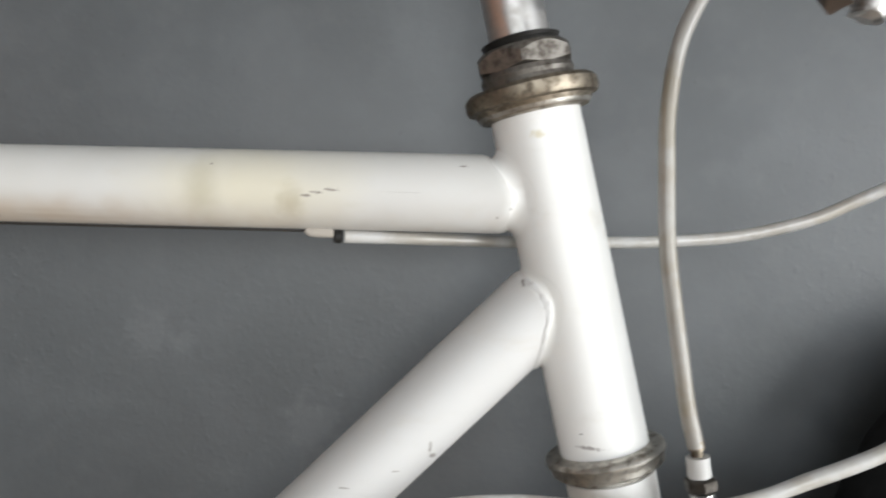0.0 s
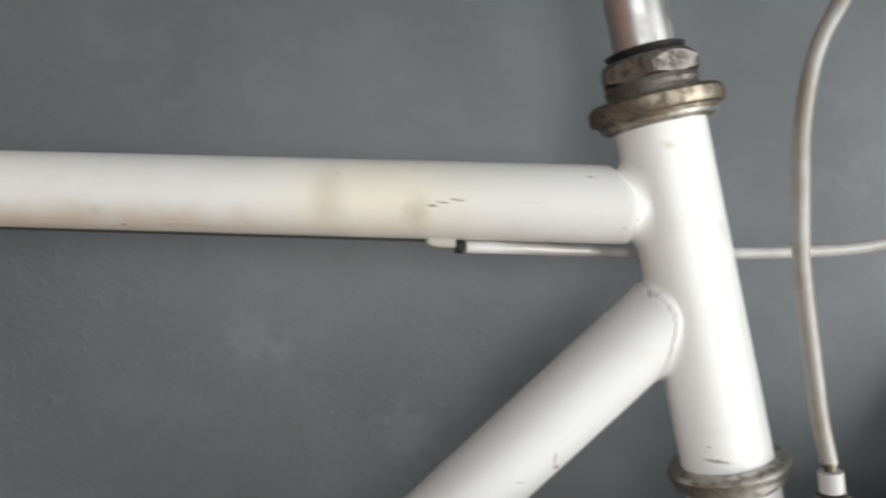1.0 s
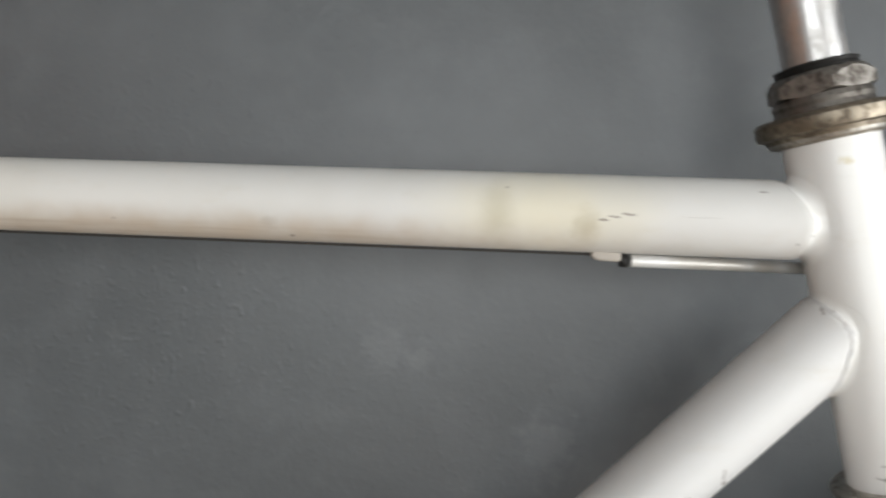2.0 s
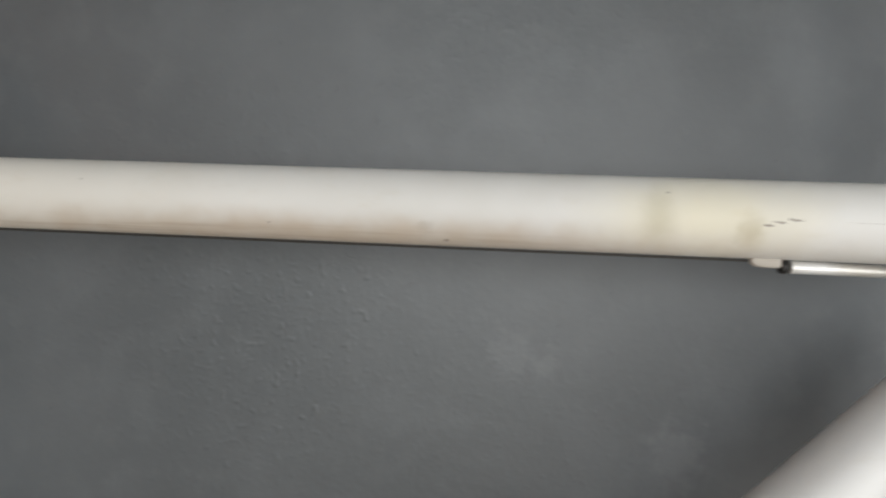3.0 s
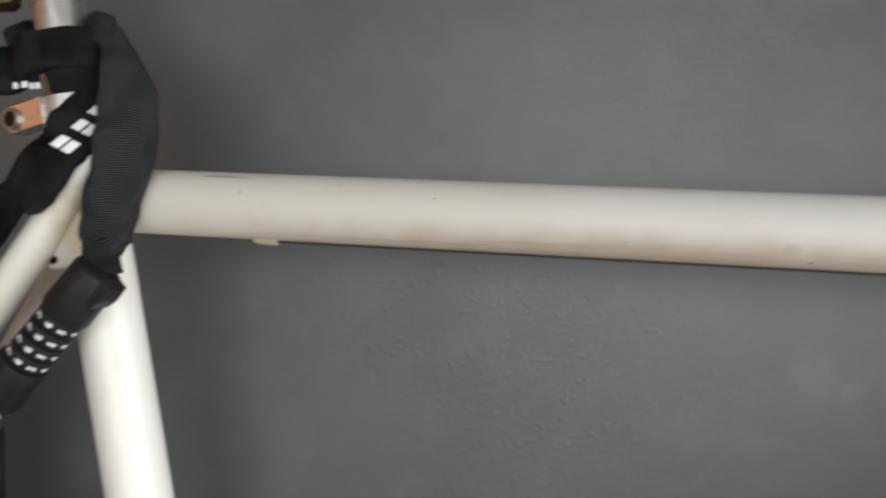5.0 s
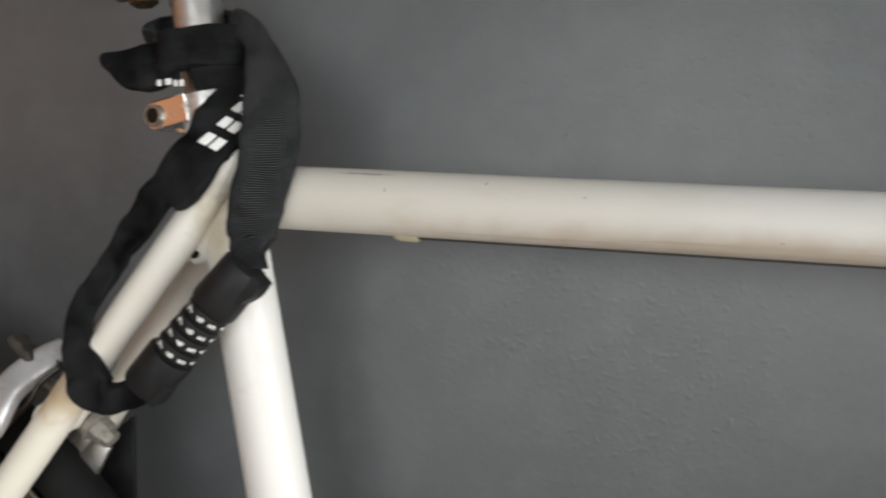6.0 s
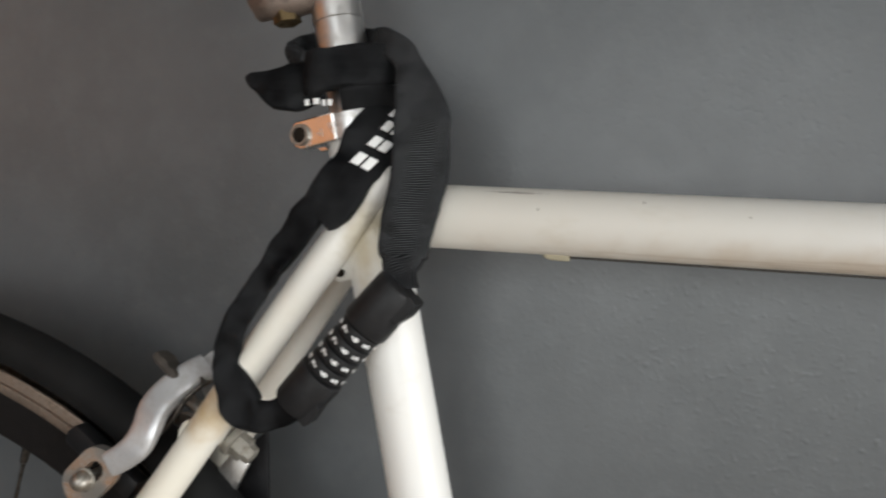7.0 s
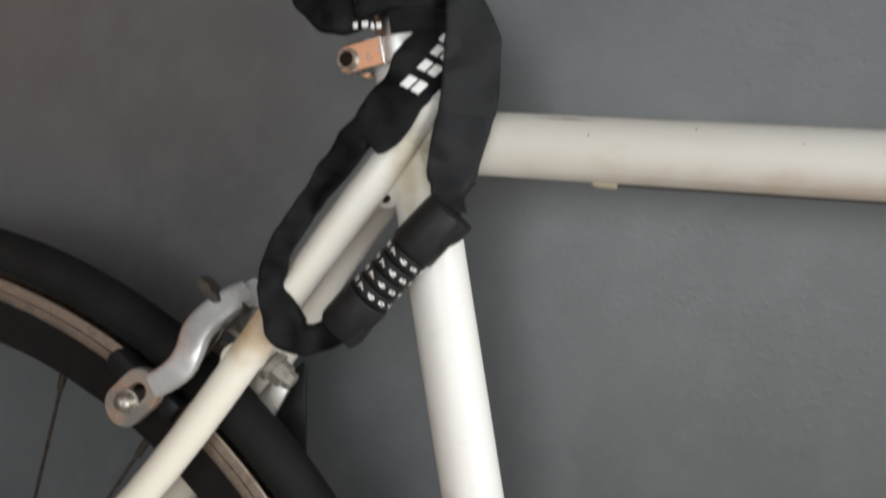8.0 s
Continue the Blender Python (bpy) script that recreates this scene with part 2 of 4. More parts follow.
def woven(name, strong):
    """Black nylon sleeve in a herringbone twill; u runs along it and v round it."""
    m = Mat(name, (0.010, 0.010, 0.011), rough=0.62)
    m.set("Specular IOR Level", 0.08)
    uv = m.n.new("ShaderNodeTexCoord").outputs["UV"]
    sep = m.n.new("ShaderNodeSeparateXYZ")
    m.k.new(uv, sep.inputs[0])
    zigzag = m.math("PINGPONG", m.math("MULTIPLY", sep.outputs[1], 0.052), 0.0105)
    run = m.math("ADD", m.math("ADD", sep.outputs[0], m.math("MULTIPLY", zigzag, 1.1)), m.math("MULTIPLY", m.noise(70.0, 1.0), 0.0006))
    twill = m.math("SINE", m.math("MULTIPLY", run, 2 * math.pi / 0.00105))
    threads = m.math("SINE", m.math("MULTIPLY", sep.outputs[1], 2 * math.pi * 58))
    worn = m.ramp(m.noise(42.0, 2.0), 0.40 - 0.24 * strong, 0.70 - 0.24 * strong)
    c = m.mix(m.ramp(m.noise(60.0, 3.0), 0.35, 0.7), (0.0016, 0.0017, 0.0021), (0.0046, 0.0049, 0.0056))
    c = m.mix(m.math("MULTIPLY", m.ramp(threads, 0.2, 1.0), 0.18), c, (0.014, 0.0145, 0.016))
    m.set("Base Color", m.mix(m.math("MULTIPLY", m.math("MULTIPLY", m.ramp(twill, 0.25, 1.0), worn), strong), c, (0.098, 0.101, 0.106)))
    m.bump(m.noise(70.0, 2.0), 0.35, 0.002)
    m.bump(m.math("ABSOLUTE", m.math("SUBTRACT", m.noise(48.0, 1.0), 0.5)), 0.5, 0.004)
    m.bump(twill, 0.3 * strong, 0.0004)
    return m.m


def clear_sleeve():
    """Old clear plastic housing, brown within."""
    m = Mat("aged_clear_housing", rough=0.38, coat=0.5)
    m.set("Base Color", m.mix(m.ramp(m.noise(60.0, 3.0), 0.35, 0.65), (0.35, 0.335, 0.31), (0.27, 0.24, 0.19)))
    m.bump(m.noise(500.0, 2.0), 0.1, 0.0003)
    return m.m


def housing():
    """Cable housing: wound steel under a clear, yellowed sleeve."""
    m = Mat("clear_cable_housing", rough=0.28, metal=0.15, coat=0.5)
    m.set("Base Color", m.mix(m.ramp(m.noise(70.0, 3.0), 0.35, 0.65), (0.60, 0.595, 0.58), (0.46, 0.435, 0.39)))
    m.bump(m.noise(500.0, 2.0), 0.15, 0.0003)
    return m.m


GREY_WALL = grey_wall()
WHITE_WALL = plaster("pale_plaster", (0.64, 0.65, 0.66))
ORANGE_WOOD = wood("orange_varnished_wood", (0.54, 0.205, 0.070), (0.61, 0.25, 0.09))
CEILING = plaster("ceiling_plaster", (0.78, 0.78, 0.77))
FLOOR = wood("brown_floorboards", (0.27, 0.195, 0.13), (0.36, 0.27, 0.19))
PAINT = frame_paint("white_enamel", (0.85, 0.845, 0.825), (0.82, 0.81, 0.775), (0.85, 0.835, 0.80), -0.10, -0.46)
# White enamel darkened for the top tube: its dimmer light put into the colour
SHADED_TOP = frame_paint("shaded_top_enamel", (0.63, 0.62, 0.60), (0.58, 0.565, 0.53), (0.64, 0.61, 0.55), -0.06, -0.40, 0.56, 0.0)
# The same enamel greyed: the down tube's shade put into the colour
SHADED_DOWN = frame_paint("shaded_down_enamel", (0.645, 0.64, 0.63), (0.61, 0.60, 0.585), (0.63, 0.615, 0.58), -0.10, -0.46, 0.5, 0.03)
CREAM = frame_paint("creamed_enamel", (0.81, 0.79, 0.74), (0.79, 0.75, 0.67), (0.81, 0.765, 0.66), -0.42, -0.53)
BRASS = worn_metal("tarnished_brass", (0.29, 0.25, 0.195), (0.115, 0.092, 0.07), 0.40, 260.0, 0.8)
STEEL = worn_metal("dull_steel", (0.50, 0.475, 0.43), (0.13, 0.11, 0.085), 0.38, 300.0, 0.7)
NUT_STEEL = worn_metal("brown_worn_steel", (0.27, 0.25, 0.225), (0.07, 0.055, 0.045), 0.46, 240.0, 0.8)
CHROME = worn_metal("brushed_alloy", (0.60, 0.585, 0.57), (0.46, 0.44, 0.41), 0.33, 120.0, 0.4)
POLISHED = worn_metal("polished_alloy", (0.84, 0.82, 0.80), (0.80, 0.77, 0.73), 0.10, 160.0, 0.1, relief=0.02)
BROWN_ALLOY = worn_metal("brown_stained_alloy", (0.25, 0.20, 0.17), (0.13, 0.10, 0.08), 0.45, 160.0, 0.7, 0.7)
DARK_BRASS = worn_metal("dark_brass", (0.16, 0.115, 0.06), (0.07, 0.05, 0.03), 0.5, 240.0, 0.7)
SATIN = worn_metal("satin_alloy", (0.60, 0.60, 0.61), (0.46, 0.44, 0.42), 0.42, 140.0, 0.5, 0.75)
CAST = worn_metal("dull_cast_alloy", (0.35, 0.33, 0.29), (0.23, 0.20, 0.16), 0.5, 200.0, 0.6, 0.6)
# Orange patches: the reflection on the pad slots' edges, put into the colour
ORANGE_TINT = worn_metal("orange_tinted_alloy", (0.50, 0.48, 0.45), (0.50, 0.28, 0.15), 0.42, 95.0, 0.68)
ALLOY = worn_metal("grey_cast_alloy", (0.62, 0.61, 0.60), (0.38, 0.35, 0.31), 0.33, 180.0, 0.6)
DARK_STEEL = worn_metal("dark_steel", (0.10, 0.09, 0.08), (0.04, 0.035, 0.03), 0.4, 300.0, 0.7)
RIM_TRACK = worn_metal("worn_brake_track", (0.40, 0.325, 0.27), (0.24, 0.19, 0.15), 0.48, 150.0, 0.6)
BLACK_RIM = rubber("black_anodised_rim", (0.007, 0.006, 0.006), 0.55)
BLACK_PLASTIC = rubber("black_plastic", (0.011, 0.011, 0.012), 0.42)
LEVER_DARK = rubber("dirty_dark_lever", (0.050, 0.043, 0.037), 0.6, 0.3)
BLOCKER_BLACK = rubber("matt_black_blocker", (0.006, 0.006, 0.006), 0.95)
BROWN_RUBBER = rubber("brown_rubber", (0.075, 0.055, 0.042), 0.6)
SEAL = rubber("black_seal_rubber", (0.015, 0.014, 0.013), 0.5)
WOVEN = woven("twilled_black_nylon", 0.90)
SOFT_WOVEN = woven("soft_black_nylon", 0.36)
LOCK_PLASTIC = rubber("satin_black_plastic", (0.011, 0.011, 0.0118), 0.55, 0.30)
# Near black for hollows: their inner shade as a colour
RECESS_DARK = rubber("dark_recess_shade", (0.016, 0.012, 0.009), 0.85, 0.1)
HOUSING = housing()
SLEEVE = clear_sleeve()
BEIGE = plaster("beige_painted_stop", (0.45, 0.41, 0.36))
DIRTY = plaster("yellowed_painted_stop", (0.38, 0.34, 0.24))
WHITE_PLASTIC = Mat("white_plastic", (0.52, 0.51, 0.49), 0.45).m
PRINT = Mat("white_print", (0.86, 0.86, 0.85), 0.6).m
BARE_CABLE = Mat("bare_cable", (0.05, 0.045, 0.04), 0.5, 0.6).m


# ---- mesh helpers ----
def part(name, bm, material, parent, label="", smooth=35):
    """Links a bmesh as one mesh object under a thing or a part."""
    me = bpy.data.meshes.new(name)
    bmesh.ops.recalc_face_normals(bm, faces=bm.faces)
    bm.to_mesh(me)
    bm.free()
    me.materials.append(material)
    if smooth:
        me.polygons.foreach_set("use_smooth", [True] * len(me.polygons))
        me.set_sharp_from_angle(angle=radians(smooth))
    ob = new(name, me)
    ob.parent = parent
    if label:
        ob["label"] = label
    return ob


def axes(along, up=(0, -1, 0)):
    """Two directions square to a given one."""
    along = Vector(along).normalized()
    a = Vector(up) - along * Vector(up).dot(along)
    if a.length < 1e-4:
        a = Vector((1, 0, 0)) - along * along.x
    a.normalize()
    return a, along.cross(a)


def lathe(bm, origin, along, profile, seg=40, closed=False):
    """Turns a profile of (distance along the axis, radius) round an axis."""
    origin, along = Vector(origin), Vector(along).normalized()
    a, b = axes(along)
    rings = []
    for s, r in profile:
        rings.append([bm.verts.new(origin + along * s + (a * math.cos(2 * math.pi * i / seg) + b * math.sin(2 * math.pi * i / seg)) * r) for i in range(seg)])
    pairs = list(zip(rings, rings[1:])) + ([(rings[-1], rings[0])] if closed else [])
    for lo, hi in pairs:
        for i in range(seg):
            bm.faces.new((lo[i], lo[(i + 1) % seg], hi[(i + 1) % seg], hi[i]))
    if not closed:
        bm.faces.new(rings[0][::-1]), bm.faces.new(rings[-1])
    return bm


def turned(origin, along, profile, seg=40, closed=False):
    return lathe(bmesh.new(), origin, along, profile, seg, closed)


def rod(p, q, r, r2=None, seg=32, soft=0.0006):
    p, q = Vector(p), Vector(q)
    n, r2 = (q - p).length, r if r2 is None else r2
    return turned(p, q - p, [(0, r - soft), (soft, r), (n - soft, r2), (n, r2 - soft)], seg)


def spline(points, steps=10):
    """A smooth line through points; each may carry more numbers than three."""
    pts = [np.array(p, float) for p in points]
    ext = [2 * pts[0] - pts[1], *pts, 2 * pts[-1] - pts[-2]]
    out = []
    for i in range(1, len(ext) - 2):
        p0, p1, p2, p3 = ext[i - 1:i + 3]
        for j in range(steps):
            t = j / steps
            out.append(0.5 * (2 * p1 + (p2 - p0) * t + (2 * p0 - 5 * p1 + 4 * p2 - p3) * t * t + (3 * p1 - p0 - 3 * p2 + p3) * t ** 3))
    out.append(pts[-1])
    return out


def sweep(points, seg=16, steps=10, wide=None, square=2.0, crumple=0.0, fold=0.0):
    """Sweeps an oval along a smooth line. Points: x, y, z, half width, half thickness; wide: the way of the width at each point."""
    bm = bmesh.new()
    uv = bm.loops.layers.uv.new("UVMap")
    full = [(*p, *(wide[i] if wide else (0, 0, 0))) for i, p in enumerate(points)]
    line = spline(full, steps)
    rings, run, length = [], [], 0.0
    last = None
    for i, p in enumerate(line):
        here = Vector(p[:3])
        ahead = Vector(line[min(i + 1, len(line) - 1)][:3]) - Vector(line[max(i - 1, 0)][:3])
        ahead.normalize()
        if wide:
            w = Vector(p[5:8])
            w = (w - ahead * w.dot(ahead)).normalized()
        elif last is None:
            w = axes(ahead)[0]
        else:
            w = (last - ahead * last.dot(ahead)).normalized()
        last = w
        t = ahead.cross(w)
        if i:
            length += (here - Vector(line[i - 1][:3])).length
        run.append(length)
        ring = []
        for k in range(seg):
            a = 2 * math.pi * k / seg
            c, s = math.cos(a), math.sin(a)
            c, s = math.copysign(abs(c) ** (2 / square), c), math.copysign(abs(s) ** (2 / square), s)
            v = here + w * c * p[3] + t * s * p[4]
            if crumple:
                v += (w * c + t * s) * crumple * (2.2 * (0.35 - abs(noise.noise(v * 55))) + 0.9 * noise.noise(v * 150))
            if fold:
                q = here + w * c * p[3]
                v += t * fold * (2.4 * (0.3 - abs(noise.noise(q * 48))) + 1.2 * noise.noise(q * 95 + Vector((7, 3, 1))))
            ring.append(bm.verts.new(v))
        rings.append(ring)
    for i in range(len(rings) - 1):
        for k in range(seg):
            j = (k + 1) % seg
            f = bm.faces.new((rings[i][k], rings[i][j], rings[i + 1][j], rings[i + 1][k]))
            for lp, (u, vv) in zip(f.loops, ((run[i], k), (run[i], k + 1), (run[i + 1], k + 1), (run[i + 1], k))):
                lp[uv].uv = (u, vv / seg)
    for ring in (rings[0][::-1], rings[-1]):
        bm.faces.new(ring)
    return bm


def slab(outline, base, u, v, depth, bevel=0.0008):
    """A plate: an outline in the plane of u and v, thickened both ways."""
    bm = bmesh.new()
    base, u, v = Vector(base), Vector(u).normalized(), Vector(v).normalized()
    n = u.cross(v)
    sides = [[bm.verts.new(base + u * a + v * b + n * d) for a, b in outline] for d in (-depth / 2, depth / 2)]
    bm.faces.new(sides[0][::-1]), bm.faces.new(sides[1])
    for i in range(len(outline)):
        j = (i + 1) % len(outline)
        bm.faces.new((sides[0][i], sides[0][j], sides[1][j], sides[1][i]))
    if bevel:
        bmesh.ops.bevel(bm, geom=list(bm.edges), offset=bevel, segments=2, affect="EDGES", profile=0.5)
    return bm


def box(bm, lo, hi):
    vs = [bm.verts.new((x, y, z)) for x in (lo[0], hi[0]) for y in (lo[1], hi[1]) for z in (lo[2], hi[2])]
    for f in ((0, 1, 3, 2), (4, 6, 7, 5), (0, 4, 5, 1), (2, 3, 7, 6), (0, 2, 6, 4), (1, 5, 7, 3)):
        bm.faces.new([vs[i] for i in f])
    return bm


def meeting(start, along, q, big, R):
    """Where a line meets the skin of a thick tube through q."""
    d, w = start - q - big * (start - q).dot(big), along - big * along.dot(big)
    A, B, C = w.dot(w), 2 * d.dot(w), d.dot(d) - R * R
    return start + along * ((-B - math.sqrt(max(B * B - 4 * A * C, 0.0))) / (2 * A))


def joint_ring(p, along, r, q, big, R, side, top, rough, seg):
    """Round a tube that runs into a thicker one: the way out from its axis, the point where it meets it, and how far the braze reaches back."""
    p, q, along, big = Vector(p), Vector(q), Vector(along).normalized(), Vector(big).normalized()
    a, b = axes(along)
    ring = []
    for i in range(seg):
        t = 2 * math.pi * i / seg
        out = a * math.cos(t) + b * math.sin(t)
        wob = 1 + rough * noise.noise(Vector((3 * math.cos(t), 3 * math.sin(t), 7)))
        ring.append((out, meeting(p + out * r, along, q, big, R), (top + (side - top) * abs(math.cos(t)) ** 1.3) * wob))
    return ring


def strips(cols, closed=False):
    """Joins columns of points round a ring into a skin."""
    bm = bmesh.new()
    cols = [[bm.verts.new(v) for v in c] for c in cols]
    for m, o in zip(cols, cols[1:] + cols[:1]):
        pairs = list(zip(range(len(m) - 1), range(1, len(m)))) + ([(len(m) - 1, 0)] if closed else [])
        for j, k in pairs:
            bm.faces.new((m[j], m[k], o[k], o[j]))
    return bm


def mitred_tube(p, along, r, q, big, R, side=0.005, top=0.003, step=0.0006, rough=0.2, seg=96):
    """A tube that ends in a rounded edge a little short of the thicker tube it is brazed to."""
    along = Vector(along).normalized()
    return strips([[Vector(p), Vector(p) + out * r, x - along * (back + 2.6 * step), x - along * (back + 1.5 * step) - out * step * 0.13, x - along * (back + 0.6 * step) - out * step * 0.45, x - along * back - out * step * 0.95, x - along * (back - step) - out * step * 2.2]
                   for out, x, back in joint_ring(p, along, r, q, big, R, side, top, rough, seg)])


def fillet(p, along, r, q, big, R, side=0.005, top=0.003, out_by=0.002, step=0.0006, rough=0.2, hollow=0.5, seg=96, steps=11):
    """The braze between a tube and the thicker one that it runs into."""
    q, along, big = Vector(q), Vector(along).normalized(), Vector(big).normalized()
    cols = []
    for out, x, back in joint_ring(p, along, r, q, big, R, side, top, rough, seg):
        p0 = x - along * back - out * step
        d = x + out * out_by - q
        p2 = q + big * d.dot(big) + (d - big * d.dot(big)).normalized() * R * 1.004
        mid = x - (along + out) * back * hollow
        cols.append([(1 - k) ** 2 * p0 + 2 * k * (1 - k) * mid + k * k * p2 for k in (j / (steps - 1) for j in range(steps))])
    return strips(cols)


def weld_bead(p, along, r, q, big, R, side, top, thick, rough, shift=0.0012, turns=120, seg=8):
    """An uneven bead of braze round the end of a tube."""
    along = Vector(along).normalized()
    cols = []
    for i, (out, x, back) in enumerate(joint_ring(p, along, r, q, big, R, side, top, 0.2, turns)):
        here = x - along * (back - shift) - out * thick * 0.9
        t = 2 * math.pi * i / turns
        k = thick * (1 + rough * noise.noise(Vector((7 * math.cos(t), 7 * math.sin(t), 4))))
        cols.append([here + (out * math.cos(2 * math.pi * j / seg) + along * 1.7 * math.sin(2 * math.pi * j / seg)) * k for j in range(seg)])
    return strips(cols, True)


def thing(name, m, label, category, group=""):
    ob = new(name)
    ob.matrix_world = m
    ob.empty_display_size = 0.05
    return tagged(ob, label, category, group)


# ---- the room ----
def setting(name, parts, material, label="", kind="structure"):
    bm = bmesh.new()
    for lo, hi in parts:
        box(bm, lo, hi)
    ob = part(name, bm, material, None, smooth=0)
    return tagged(ob, label, "wall" if "wall" in name else name, kind=kind)


T = 0.12
setting("wall_north", [((LEFT_X - T, WALL_Y, 0), (RIGHT_X + T, WALL_Y + T, TOP_Z))], GREY_WALL, "dark grey painted wall with lumpy roller texture")
setting("wall_west", [((LEFT_X - T, BACK_Y, 0), (LEFT_X, WALL_Y, TOP_Z))], GREY_WALL, "dark grey painted side wall")
# the south opening is made up for the fill light
setting("wall_south", [
    ((LEFT_X - T, BACK_Y - T, 0), (RIGHT_X + T, BACK_Y, SOUTH_Z[0])),
    ((LEFT_X - T, BACK_Y - T, SOUTH_Z[1]), (RIGHT_X + T, BACK_Y, TOP_Z)),
    ((LEFT_X - T, BACK_Y - T, SOUTH_Z[0]), (SOUTH_X[0], BACK_Y, SOUTH_Z[1])),
    ((SOUTH_X[1], BACK_Y - T, SOUTH_Z[0]), (RIGHT_X + T, BACK_Y, SOUTH_Z[1])),
], WHITE_WALL, "pale plastered wall with an unseen opening for daylight")
setting("wall_east", [
    ((RIGHT_X, BACK_Y, 0), (RIGHT_X + T, WALL_Y, WINDOW_Z[0])),
    ((RIGHT_X, BACK_Y, WINDOW_Z[1]), (RIGHT_X + T, WALL_Y, TOP_Z)),
    ((RIGHT_X, BACK_Y, WINDOW_Z[0]), (RIGHT_X + T, WINDOW_Y[0], WINDOW_Z[1])),
    ((RIGHT_X, WINDOW_Y[1], WINDOW_Z[0]), (RIGHT_X + T, WALL_Y, WINDOW_Z[1])),
], WHITE_WALL, "pale plastered wall with an unseen opening for daylight")
setting("floor", [((LEFT_X - T, BACK_Y - T, -0.1), (RIGHT_X + T, WALL_Y + T, 0))], FLOOR, "brown wooden floor")
setting("ceiling", [((LEFT_X - T, BACK_Y - T, TOP_Z), (RIGHT_X + T, WALL_Y + T, TOP_Z + 0.1))], CEILING, "white plain ceiling")

# ---- soft and wooden things added beside the bicycle ----
def cushion(centre, half, power=2.4, rings=20, seg=40):
    """A soft stuffed body: an oval in the wall's plane that thins towards its rim."""
    bm = bmesh.new()
    rows = []
    for i in range(1, rings):
        a = math.pi * i / rings - math.pi / 2
        ring = []
        for k in range(seg):
            b = 2 * math.pi * k / seg
            p = []
            for q, h in ((math.cos(a) * math.cos(b), half[0]), (math.sin(a), half[1]), (math.cos(a) * math.sin(b), half[2])):
                p.append(math.copysign(abs(q) ** (2 / power), q) * h)
            v = Vector(centre) + Vector(p)
            ring.append(bm.verts.new(v + Vector((0, -0.003, 0)) * noise.noise(v * 25)))
        rows.append(ring)
    for lo, hi in zip(rows, rows[1:]):
        for k in range(seg):
            bm.faces.new((lo[k], lo[(k + 1) % seg], hi[(k + 1) % seg], hi[k]))
    bm.faces.new(rows[0][::-1]), bm.faces.new(rows[-1])
    return bm


# Added black body, no known pouch: it makes the wall's dark lower right
pouch = thing("pouch", BIKE, "soft black body with a strap, added to darken the wall", "pouch")
part("body", cushion((0.280, 0.031, 0.602), (0.135, 0.036, 0.165)), BLOCKER_BLACK, pouch)
part("front_blocker", cushion((0.318, -0.008, 0.606), (0.085, 0.030, 0.110)), BLOCKER_BLACK, pouch)
part("strap", sweep([(0.262, 0.043, 0.740, 0.008, 0.0015), (0.256, 0.043, 0.86, 0.008, 0.0015), (0.20, 0.043, 0.945, 0.008, 0.0015), (0.110, 0.040, 0.957, 0.008, 0.0015), (0.078, 0.040, 0.9525, 0.008, 0.0015)], 10, 8, wide=[(0, 1, 0)] * 5), BLACK_PLASTIC, pouch)
# Unseen cabinet, made up to give the metal its orange reflections
cabinet = thing("reflection_cabinet", Matrix.Translation((LEFT_X + 0.10, -0.545, 0)), "long orange varnished wooden cabinet, unseen, added for its reflection in the metal", "cabinet")
part("carcass", slab([(-0.605, 0.70), (0.605, 0.70), (0.605, 1.04), (-0.605, 1.04)], (0, 0, 0), (0, 1, 0), (0, 0, 1), 0.196, 0.004), ORANGE_WOOD, cabinet)
part("door", slab([(-0.60, 0.705), (0.60, 0.705), (0.60, 1.035), (-0.60, 1.035)], (0.1065, 0, 0), (0, 1, 0), (0, 0, 1), 0.016, 0.002), ORANGE_WOOD, cabinet)

# ---- the bicycle ----
bike = thing("bicycle", BIKE, "old white road bicycle with chipped paint, leaning by a grey wall", "bicycle")
HEAD_LEAN, SEAT_LEAN = radians(13.4), radians(13.56)
HD = Vector((math.sin(HEAD_LEAN), 0, -math.cos(HEAD_LEAN)))
SD = Vector((math.sin(SEAT_LEAN), 0, -math.cos(SEAT_LEAN)))
H0, S0 = Vector((0.0319, 0, 0.8)), Vector((-0.4730, 0, 0.8))
TT, HR, R = Vector((1, 0, 0)), 0.0163, 0.0143
BB = Vector((-0.3677, 0, 0.3636))
DT = Vector((1, 0, 1)).normalized()
REAR, FRONT = Vector((-0.760, 0, 0.408)), Vector((0.1855, 0, 0.3515))


def on_head(s, r=0.0, y=0.0):
    return H0 + HD * s + Vector((math.cos(HEAD_LEAN), 0, math.sin(HEAD_LEAN))) * r + Vector((0, y, 0))


def on_seat(s, r=0.0, y=0.0):
    return S0 + SD * s + Vector((math.cos(SEAT_LEAN), 0, math.sin(SEAT_LEAN))) * r + Vector((0, y, 0))


part("top_tube", mitred_tube((-0.470, 0, 0.8), TT, R, H0, HD, HR, 0.0074, 0.0024, 0.0014), SHADED_TOP, bike, "white top tube with yellow stains and chips")
part("head_tube", rod(on_head(-0.031), on_head(0.0955), HR, seg=64), PAINT, bike, "glossy white head tube")
part("seat_tube", rod(on_seat(-0.034), on_seat(0.449), R, seg=64), PAINT, bike)
dt_end, DR = Vector((0.0350, 0, 0.7653)), 0.0151
part("down_tube", mitred_tube(BB, DT, DR, H0, HD, HR, 0.0066, 0.0024, 0.0005), SHADED_DOWN, bike, "white down tube with dark scratches")
